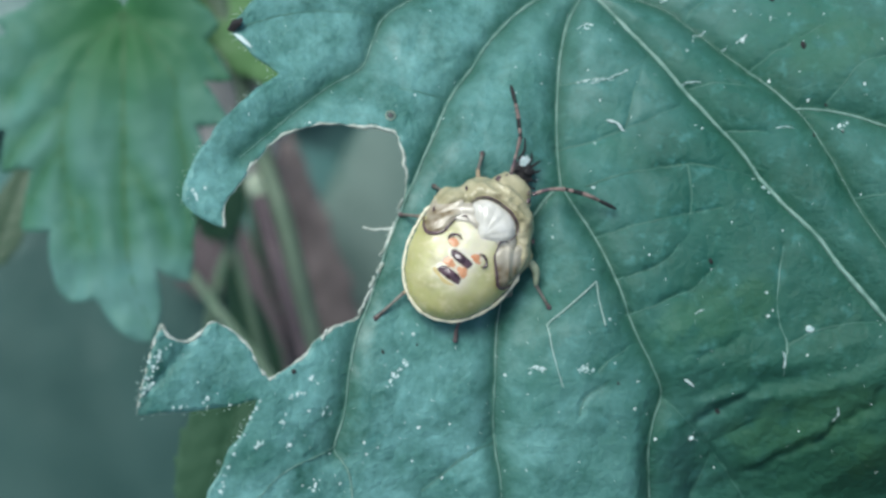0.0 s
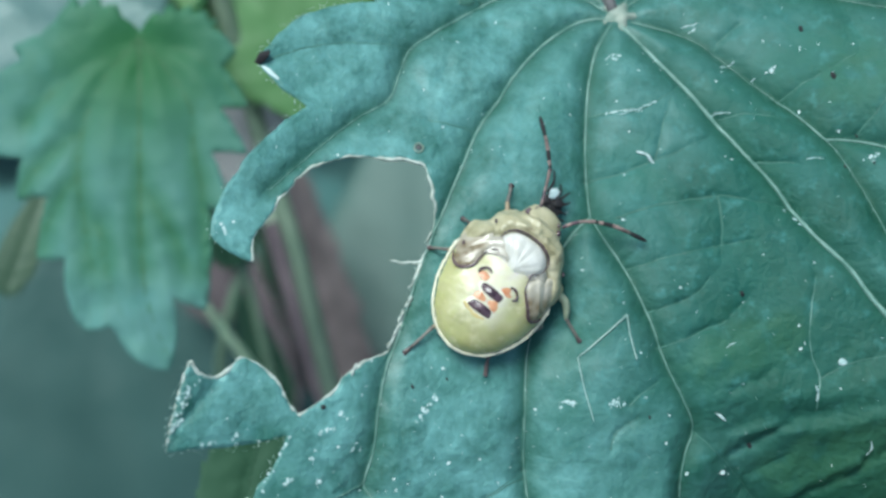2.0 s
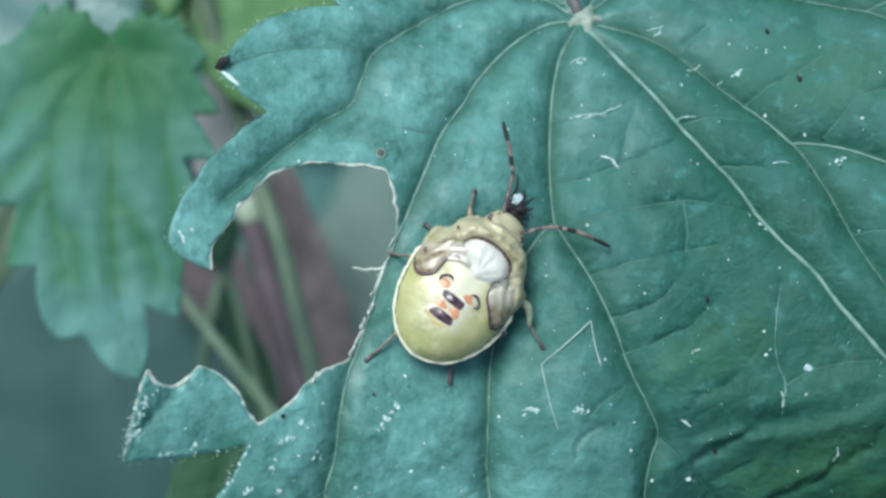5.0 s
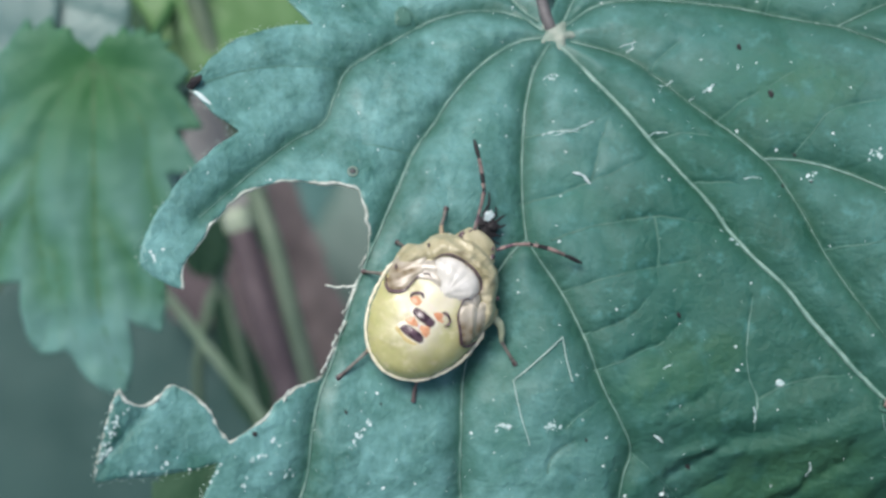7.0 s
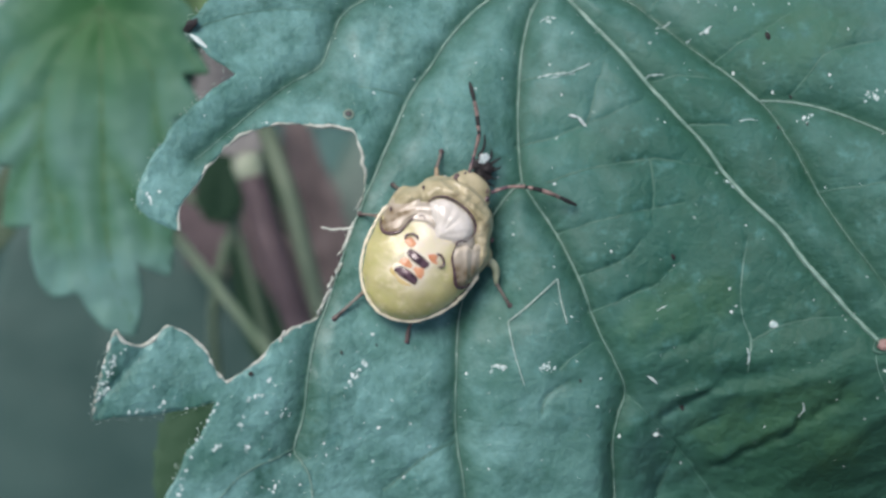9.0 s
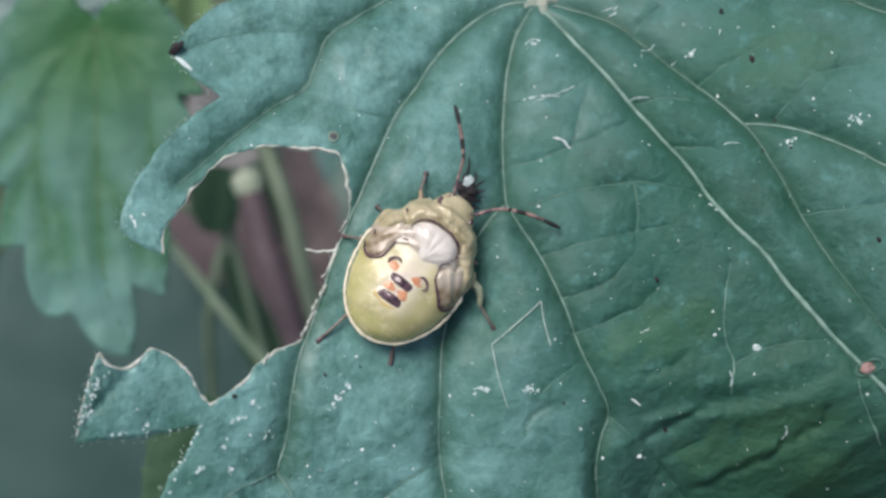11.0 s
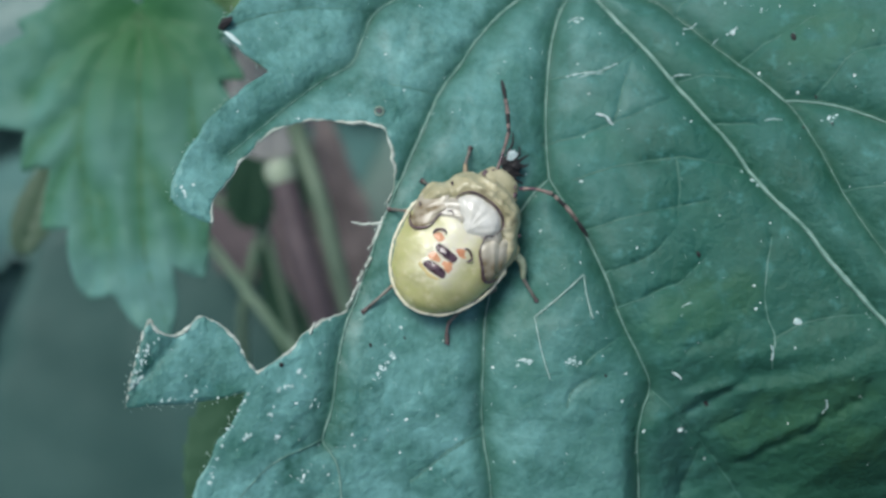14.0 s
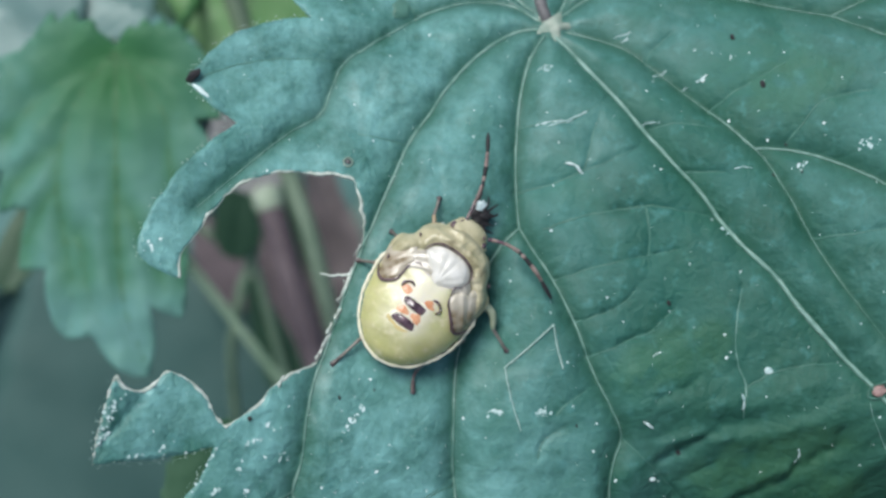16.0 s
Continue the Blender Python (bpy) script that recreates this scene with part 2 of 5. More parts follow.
def spline(pts, step, closed=False):
    """Points about a step apart on a smooth curve through control points of two or three numbers."""
    p = np.array(pts, float)
    n = len(p)
    out = []
    for i in range(n if closed else n - 1):
        if closed:
            a, b, c, d = p[i - 1], p[i], p[(i + 1) % n], p[(i + 2) % n]
        else:
            a, b, c, d = p[max(i - 1, 0)], p[i], p[i + 1], p[min(i + 2, n - 1)]
        k = max(1, int(np.ceil(np.linalg.norm(c - b) / step)))
        for s in np.arange(k) / k:
            out.append(0.5 * (2 * b + (c - a) * s + (2 * a - 5 * b + 4 * c - d) * s ** 2 + (3 * b - a - 3 * c + d) * s ** 3))
    if not closed:
        out.append(p[-1])
    return np.array(out)


def tube(name, pts, radii, sides=8, flat=1.0, up=(0, 0, 1)):
    """A round bar in metres along points in mm; radii in mm, blended along it. Closed ends."""
    p = np.array(pts, float)
    n = len(p)
    along = np.linspace(0, len(radii) - 1, n)
    r = np.interp(along, range(len(radii)), radii)
    verts, faces = [], []
    for i in range(n):
        t = Vector(p[min(i + 1, n - 1)] - p[max(i - 1, 0)]).normalized()
        side = t.cross(Vector(up))
        side = side.normalized() if side.length > 1e-4 else t.orthogonal().normalized()
        top = side.cross(t).normalized()
        for k in range(sides):
            a = 2 * math.pi * k / sides
            verts.append((Vector(p[i]) + side * (math.cos(a) * r[i]) + top * (math.sin(a) * r[i] * flat)) * MM)
    for i in range(n - 1):
        for k in range(sides):
            j = (k + 1) % sides
            faces.append((i * sides + k, i * sides + j, (i + 1) * sides + j, (i + 1) * sides + k))
    for i, turn in ((0, -1), (n - 1, 1)):
        verts.append(Vector(p[i]) * MM)
        c = len(verts) - 1
        for k in range(sides):
            j = (k + 1) % sides
            faces.append((c, i * sides + k, i * sides + j) if turn > 0 else (c, i * sides + j, i * sides + k))
    return mesh_of(name, verts, faces)


def near(xy, pts):
    """Distance from each of xy to the nearest of pts."""
    if len(xy) * len(pts) > 400000:
        tree = kdtree.KDTree(len(pts))
        for i, q in enumerate(pts):
            tree.insert((q[0], q[1], 0), i)
        tree.balance()
        return np.array([tree.find((q[0], q[1], 0))[2] for q in xy])
    best = np.full(len(xy), 1e9)
    for k in range(0, len(xy), 2000):
        d = xy[k:k + 2000, None, :2] - pts[None, :, :2]
        best[k:k + 2000] = np.sqrt((d ** 2).sum(2).min(1))
    return best


def inside(xy, ring):
    x, y = xy[:, 0], xy[:, 1]
    hit = np.zeros(len(xy), bool)
    for (ax, ay), (bx, by) in zip(ring, np.roll(ring, -1, 0)):
        cross = ((ay > y) != (by > y))
        hit ^= cross & (x < (bx - ax) * (y - ay) / (by - ay + 1e-12) + ax)
    return hit


def sheet(name, ring, step, height, thick=0.0, jitter=0.25, extra=None):
    """A filled sheet inside a ring of points (mm), with height(xy) giving its z; thick adds an underside."""
    ring = np.array(ring)[:, :2]
    lo, hi = ring.min(0), ring.max(0)
    gx, gy = np.meshgrid(np.arange(lo[0], hi[0], step), np.arange(lo[1], hi[1], step * 0.87))
    gx[1::2] += step / 2
    g = np.c_[gx.ravel(), gy.ravel()]
    g = g + np.random.RandomState(3).uniform(-1, 1, g.shape) * step * jitter
    g = g[inside(g, ring)]
    if extra is not None:
        # finer points where the relief is sharp
        g = np.r_[g[near(g, extra) > step * 0.6], extra[inside(extra, ring)]]
    g = g[near(g, ring) > step * 0.45]
    every = [Vector(v) for v in ring] + [Vector(v) for v in g]
    vs, _, fs, *_ = geometry.delaunay_2d_cdt(every, [], [list(range(len(ring)))], 1, 1e-6)
    xy = np.array([tuple(v) for v in vs])
    z = height(xy)
    top = np.c_[xy, z] * MM
    faces = []
    for f in fs:
        a, b, c = (xy[i] for i in f[:3])
        up = (b[0] - a[0]) * (c[1] - a[1]) - (b[1] - a[1]) * (c[0] - a[0]) > 0
        faces.append(tuple(f) if up else tuple(reversed(f)))
    if not thick:
        return mesh_of(name, top, faces)
    n = len(top)
    under = top - np.array([0, 0, thick * MM])
    sides = collections.Counter()
    for f in faces:
        for i in range(len(f)):
            sides[(f[i], f[(i + 1) % len(f)])] += 1
    rim = [(b, a, a + n, b + n) for a, b in sides if (b, a) not in sides]
    return mesh_of(name, np.r_[top, under], faces + [tuple(i + n for i in reversed(f)) for f in faces] + rim)


def rough_line(xy, amount, size, seed):
    """Shake a line a little, as a bitten or toothed margin is."""
    out = np.array(xy, float)
    for p in out:
        v = noise.noise_vector(Vector((p[0] / size, p[1] / size, seed)))
        w = noise.noise_vector(Vector((p[0] / size * 3.1, p[1] / size * 3.1, seed + 5)))
        p[0] += amount * (v[0] + 0.5 * w[0])
        p[1] += amount * (v[1] + 0.5 * w[1])
    return out


def wave(xy, size, seed, detail=3):
    return np.array([noise.fractal(Vector((x / size, y / size, seed)), 0.8, 2.0, detail) for x, y in xy[:, :2]])


# ---- the bitten leaf ----
VEINS = {
    "a": ([(8.83, 14.25), (7.21, 14.09), (5.55, 13.04), (4.16, 11.58), (3.05, 9.89), (2.13, 8.57), (1.43, 6.92), (0.59, 4.97), (0, 3.57), (-0.75, 1.58),
           (-1.37, -0.37), (-1.98, -2.05), (-2.34, -3.73), (-2.58, -5.63), (-2.97, -7.01), (-2.61, -7.62), (-2.25, -8.52), (-1.9, -12)], (0.14, 0.10, 0.07)),
    "b": ([(8.59, 13.96), (7.77, 12.5), (7.31, 10.52), (7.09, 8.34), (7.06, 6.49), (7.15, 4.62)], (0.11, 0.09, 0.08)),
    "c": ([(7.15, 4.62), (7.73, 3.65), (8.7, 2.13), (9.67, 0.12), (10.39, -1.88), (11.14, -3.38), (11.72, -4.75), (11.4, -5.87), (11.16, -7.13), (11.3, -8.9),
           (11.6, -14)], (0.08, 0.075, 0.05)),
    "d": ([(7.15, 4.62), (6.33, 3.77), (5.4, 2.37), (4.73, 0.37), (4.28, -1.36), (4.12, -3.33), (4.07, -5.79), (4.15, -7.27), (4.47, -9.27), (5, -16)],
          (0.08, 0.07, 0.05)),
    "e": ([(9.07, 13.9), (10.52, 12.22), (11.72, 10.81), (12.89, 9.29), (14.28, 7.54), (15.21, 6.47), (16.34, 4.78), (17.25, 3.62), (18.41, 2.47),
           (19.31, 1.21), (20.22, 0.08), (21.55, -1.45), (22.7, -2.7), (24.4, -4.7), (27, -8.5)], (0.19, 0.17, 0.25, 0.2)),
    "f": ([(9.62, 14.11), (11.17, 13.66), (12.43, 13.13), (13.4, 12.34), (14.82, 11.05), (16.1, 9.93), (17.13, 8.96), (17.93, 8.19)], (0.07, 0.035, 0.02, 0.03, 0.08, 0.10)),
    "g": ([(17.93, 8.19), (18.78, 8.17), (19.73, 8.02), (21.06, 7.61), (23.1, 6.56), (27, 4)], (0.10, 0.08, 0.06)),
    "h": ([(17.93, 8.19), (18.48, 7.47), (19.32, 5.89), (20.15, 4.09), (21.01, 2.56), (22.32, 0.56), (25, -3)], (0.06, 0.03, 0.04, 0.015, 0.03)),
    "i": ([(8.37, 14.64), (6.96, 15.51), (5.09, 15.64), (3.21, 15.16), (1.62, 14.24), (0.31, 13.35), (-0.89, 12.41), (-1.46, 11.09), (-1.95, 9.87),
           (-3.41, 8.87), (-5.28, 7.21), (-7.08, 5.44)], (0.10, 0.08, 0.06, 0.03)),
    "j": ([(8.13, 15.08), (7.12, 16.11), (6.49, 17.01), (5.77, 18.87), (4, 24)], (0.09, 0.06)),
    "k": ([(9.45, 14.93), (10.98, 15.95), (12.86, 16.22), (14.94, 16.07), (17.46, 15.63), (19.87, 14.94), (21.75, 14.41), (23.08, 13.77), (25.76, 12.45)],
          (0.09, 0.06, 0.05)),
    "m": ([(9.33, 15.08), (9.79, 15.96), (10.42, 17.32), (10.98, 19.18), (12.5, 24)], (0.10, 0.07)),
    "n": ([(-2.97, -7.01), (-3.82, -7.42), (-4.67, -7.76), (-5.51, -8.38), (-6.5, -9.5)], (0.06, 0.04, 0.03)),
    "l": ([(21.75, 14.41), (23.01, 15.04), (24.75, 15.76), (27, 17)], (0.05, 0.04)),
}
SIDE_VEINS = [
    [(-7.5, 11.2), (-6.38, 11.77), (-4.71, 12.3), (-2.9, 12.5), (-0.89, 12.41)], [(7.18, 9.28), (8.73, 9.55), (9.64, 9.66), (10.35, 10.03), (11.4, 10.7)],
    [(6.9, 6.2), (8.36, 6.52), (10.16, 7.24), (11.45, 7.75), (12.75, 8.4)], [(13.3, 9.18), (14.33, 9.43), (15.81, 9.28)],
    [(13.27, 12.35), (13.64, 13.12), (14.61, 13.89)], [(15.99, 9.94), (16.92, 10.72), (18.22, 11.49), (19.51, 12.26)],
    [(14.76, 7.16), (16.55, 7.09)], [(8.2, 4.5), (9.82, 5.06), (11.09, 5.31), (12.86, 5.56), (14.09, 5.42), (16.2, 5.0)],
    [(19.28, 8.42), (19.94, 9.18), (20.99, 10.33), (23.13, 10.77)], [(16.29, 15.92), (16.25, 16.66), (16.5, 17.6)], [(18.74, 15.23), (19.13, 16.43), (19.6, 17.6)],
    [(8.65, 2.16), (10.08, 2.65), (12.42, 3.22), (14.41, 3.54)], [(9.52, 0.3), (10.36, 0.54), (11.69, 1.07), (12.46, 1.98)],
    [(10.0, -1.3), (11.47, -0.76), (12.22, -0.41), (12.98, -0.09), (14.15, 0.97)], [(8.64, -3.82), (9.31, -3.25), (10.31, -2.61)],
    [(17.14, -2.65), (18.42, -1.92), (19.99, -1.6), (21.52, -1.57)], [(7.89, -5.77), (8.14, -4.96), (9.14, -4.32)],
    [(4.02, -6.97), (3.32, -7.25), (2.33, -7.96)], [(0.82, -9.0), (1.56, -8.49), (2.6, -7.61), (4.1, -6.6)], [(2.49, 14.91), (1.91, 15.81)], [(2.08, 8.45), (0.95, 8.72), (-0.2, 8.9)],
    [(10.17, 7.3), (10.62, 8.81), (11.09, 10.4)], [(12.85, 5.5), (13.05, 4.16), (12.88, 2.91)], [(20.2, 4.0), (22.0, 4.2), (24.5, 4.6)],
]
PALE_VEINS = [
    [(22.5, -3.2), (22.47, -3.6), (23.05, -4.88), (23.91, -6.43)],
    [(17.02, 1.9), (16.67, -0.12), (16.78, -1.49), (17.14, -2.49), (17.06, -3.24), (17.06, -4.0)], [(11.68, -4.86), (12.82, -5.92), (14.25, -7.42), (15.56, -9.08), (17.2, -11.5)], [(14.26, -7.56), (13.97, -8.66), (13.54, -9.9)],
]
CREASES = [
    ([(-8.9, -2.3), (-10.0, -3.95), (-10.88, -5.4)], -0.3, 0.14),
    ([(13.5, -5.9), (13.74, -5.81), (14.46, -5.45), (15.18, -5.03), (15.97, -4.77)], -0.42, 0.15), ([(13.57, -5.24), (14.42, -4.9), (15.27, -4.64)], 0.25, 0.3),
    ([(15.99, -8.38), (17.08, -7.86), (18.26, -7.31), (19.18, -6.74), (19.5, -6.15)], -0.45, 0.15), ([(16.21, -7.9), (17.51, -7.1), (18.92, -6.4)], 0.3, 0.4),
    ([(13.3, -3.1), (13.82, -2.93), (14.56, -2.55), (15.11, -2.23)], -0.3, 0.13), ([(11.6, -0.7), (12.22, -0.41), (12.65, -0.16)], -0.15, 0.12),
    ([(16.02, -4.9), (17.73, -4.85), (19.83, -4.2), (20.97, -3.93)], 0.3, 0.45), ([(16.0, -4.3), (17.73, -4.1), (19.83, -3.5), (20.97, -3.2)], -0.25, 0.5),
    ([(14.47, -7.02), (15.18, -6.48), (16.01, -6.03)], -0.25, 0.25), ([(20.05, -5.93), (21.16, -5.32), (21.33, -4.75)], -0.3, 0.22),
    ([(12.2, -2.1), (14.2, -1.0), (16.0, 0.2)], 0.15, 0.8), ([(11.7, -6.8), (12.6, -8.6), (13, -12)], 0.3, 0.8),
]
# where yellow-green light is painted into the blade: x, y, radius
LIT_GREEN = [(12.95, -1.57, 0.9), (14.3, -0.95, 1.0), (15.6, -0.4, 0.8), (11.9, -2.2, 0.6), (16.3, -6.7, 1.0), (17.6, -6.2, 1.1), (19.2, -5.7, 1.1), (20.6, -5.0, 0.8), (19.5, 11.0, 1.6), (21.4, -7.6, 1.0)]


def branch_veins():
    """Faint side veins that leave the main ones in turn, as the blade's quilting."""
    rnd, out = random.Random(21), []
    for key in "aik":
        p = spline(VEINS[key][0], 0.5)
        i, side = 4, 1
        while i < len(p) - 3:
            d = (p[i + 1] - p[i - 1]) / np.linalg.norm(p[i + 1] - p[i - 1])
            a = math.atan2(d[1], d[0]) + side * radians(rnd.uniform(45, 62))
            length = rnd.uniform(2.2, 3.8)
            w = rnd.uniform(-0.2, 0.2)
            q = [p[i]]
            for k in range(4):
                q.append(q[-1] + length / 4 * np.array([math.cos(a), math.sin(a)]))
                a -= side * 0.13 + w * 0.3
            out.append([tuple(v) for v in q])
            i += rnd.randint(3, 5)
            side = -side
    return out


BRANCH_LINES = [spline(p, 0.2) for p in branch_veins()]
BRANCH_POINTS = np.concatenate(BRANCH_LINES)
VEIN_LINES = {k: spline(p, 0.15) for k, (p, r) in VEINS.items()}
VEIN_POINTS = np.concatenate([q[q[:, 1] > -7.2] if k == "a" else q for k, q in VEIN_LINES.items() if k != "n"])
SIDE_LINES = [spline(p, 0.15) for p in SIDE_VEINS]
PALE_LINES = [spline(p, 0.15) for p in PALE_VEINS]
SIDE_POINTS = np.concatenate([rough_line(q, 0.06, 0.7, 9.0) for q in SIDE_LINES + PALE_LINES])


def leaf_base(x, y):
    X, Y = x - 8, y - 4
    return -0.654 - 0.0221 * X - 0.1498 * Y + 0.01053 * X * X + 0.00329 * X * Y - 0.01241 * Y * Y


def leaf_height(xy):
    x, y = np.clip(xy[:, 0], -14, 28), np.clip(xy[:, 1], -14, 24)
    z = leaf_base(x, y)
    d, e = near(xy, VEIN_POINTS), near(xy, SIDE_POINTS)
    f = near(xy, BRANCH_POINTS)
    # side veins lie in grooves that fade and return along their length
    deep_here = np.clip(0.6 + 0.7 * wave(xy, 3.0, 12.0), 0.3, 1.0)
    z = z + 0.58 * (1 - np.exp(-(d / 0.7) ** 1.15)) - 0.22 - deep_here * (0.08 * np.exp(-(e / 0.13) ** 1.5) + 0.17 * np.exp(-e / 0.6)) - 0.09 * np.exp(-f / 0.4)
    # the blade sags a little under the bug
    z = z - 1.05 * np.exp(-((xy[:, 0] - 3.1) ** 2 + (xy[:, 1] - 1.2) ** 2) / 11.0)
    ragged = xy[:, :2] + 0.2 * np.c_[wave(xy, 1.1, 21.0), wave(xy, 1.1, 33.0)]
    for line, deep, wide in CREASES:
        z = z + 0.78 * deep * np.exp(-(near(ragged, spline(line, 0.2)) / wide) ** 2)
    z = z + 0.085 * wave(xy, 1.9, 1.0) * np.clip(d / 0.6, 0, 1) + 0.3 * wave(xy, 6, 4.0, 2)
    # the flap's outer strip stands up along its fold
    fold = ((xy[:, 0] + 10.88) * 2.91 - (xy[:, 1] + 5.4) * 1.75) / 3.4
    z = z + np.where((xy[:, 0] < -8.8) & (xy[:, 1] < -1), np.clip(-fold, 0, 2) * 0.25, 0)
    # fine slanting puckers in the blade's lower half
    turned = np.c_[(xy[:, 0] * 0.9 + xy[:, 1] * 0.43) / 3.2, (xy[:, 1] * 0.9 - xy[:, 0] * 0.43) / 0.75]
    z = z + 0.09 * wave(turned, 1.0, 17.0, 2) * np.clip((xy[:, 0] - 10.5) / 2, 0, 1) * np.clip((1.0 - xy[:, 1]) / 3, 0, 1) * np.clip(d / 0.6, 0, 1)
    # the far lower corner folds down
    z = z - 0.6 * np.clip((xy[:, 0] - 21.6) * 0.685 - (xy[:, 1] + 7.25) * 0.73, 0, 4)
    z = z - 0.42 * np.clip(-3.5 - xy[:, 1], 0, 6) * np.clip((xy[:, 0] - 10.5) / 3, 0, 1)
    return z


UPPER_LOBES = [(-2.4, 14.59), (-4.04, 14.33), (-5.98, 13.46), (-7.24, 12.03), (-7.6, 11.21), (-6.68, 10.14), (-5.53, 9.31)]
MIDDLE_LOBE = [(-5.53, 9.31), (-6.72, 8.29), (-8.04, 6.76), (-8.97, 5.05), (-9.35, 3.62), (-8.74, 2.81), (-7.67, 2.34)]
BITE = [(-7.67, 2.34), (-7.52, 3.52), (-6.83, 4.6), (-5.95, 5.96), (-5.03, 6.64), (-3.37, 7.13), (-1.92, 7.04), (-0.44, 6.81), (0.05, 5.43), (0.08, 4.18),
        (-0.58, 2.08), (-1.05, 0.6), (-1.57, -0.61), (-1.98, -1.45), (-3.06, -1.93), (-3.89, -2.51), (-4.36, -3.17), (-5.7, -4.06)]
FLAP = [(-5.7, -4.06), (-6.21, -3.42), (-6.67, -2.48), (-7.92, -1.65), (-8.47, -2.11), (-9.13, -2.49), (-9.67, -2.21), (-9.98, -1.75)]
FLAP_BACK = [(-9.98, -1.75), (-10.41, -3.1), (-10.72, -4.44), (-10.88, -5.4)]
FLAP_LOW = [(-10.88, -5.4), (-9.43, -5.33), (-7.89, -5.23), (-6.09, -4.87)]
LOW_EDGE = [(-6.09, -4.87), (-6.77, -6.19), (-7.55, -7.43), (-8.22, -9.13), (-8.2, -11.4), (-5.5, -15), (-2, -16.5), (2, -19.5), (6, -18), (10, -20.5), (14, -17),
            (19, -18), (22, -13), (28, -12), (29, -6), (34, -2), (31, 4), (33, 10), (29, 14), (30, 20), (24, 22), (21, 27), (16, 25), (12.6, 26)]
SINUS = [(12.6, 26), (10.4, 19.8), (9.5, 17.6), (9.0, 16.1), (8.66, 15.35), (8.4, 15.75), (8.1, 16.7), (7.4, 18.6), (5.5, 26)]
TOP_EDGE = [(5.5, 26), (1, 26), (-2, 23), (-5, 21.5), (-4.7, 18.2), (-3.9, 16.31), (-2.4, 14.59)]


FRAYS = [(-0.98, 0.72, 0.11), (-1.33, 0.1, 0.08), (-1.55, -0.5, 0.07), (-1.82, -1.05, 0.06), (-0.9, 1.5, 0.05), (-0.1, 3.6, 0.05), (-3.4, -2.2, 0.06)]


def leaf_ring():
    """The margin piece by piece, so that lobe tips and the corners of bites stay sharp."""
    ring = []
    for line, shake, size in ((UPPER_LOBES, 0.07, 0.8), (MIDDLE_LOBE, 0.08, 0.7), (BITE, 0.11, 0.6), (FLAP, 0.09, 0.5), (FLAP_BACK, 0.05, 0.5),
                              (FLAP_LOW, 0.05, 0.7), (LOW_EDGE, 0.12, 1.0), (SINUS, 0.04, 1.0), (TOP_EDGE, 0.1, 1.0)):
        s = spline(line, 0.16)
        s[1:-1] = rough_line(s[1:-1], shake, size, 2.0)
        ring.extend(s[:-1])
    return np.array(ring)


def on_leaf(line, lift):
    xy = np.array(line)[:, :2]
    return np.c_[xy, leaf_height(xy) + lift]


def beside(lines, offsets, every):
    out = []
    for s in lines:
        s = s[::every]
        d = np.gradient(s, axis=0)
        d = d / (np.linalg.norm(d, axis=1, keepdims=True) + 1e-9)
        side = np.c_[-d[:, 1], d[:, 0]]
        for k in offsets:
            out.append(s + side * k)
    return np.concatenate(out)


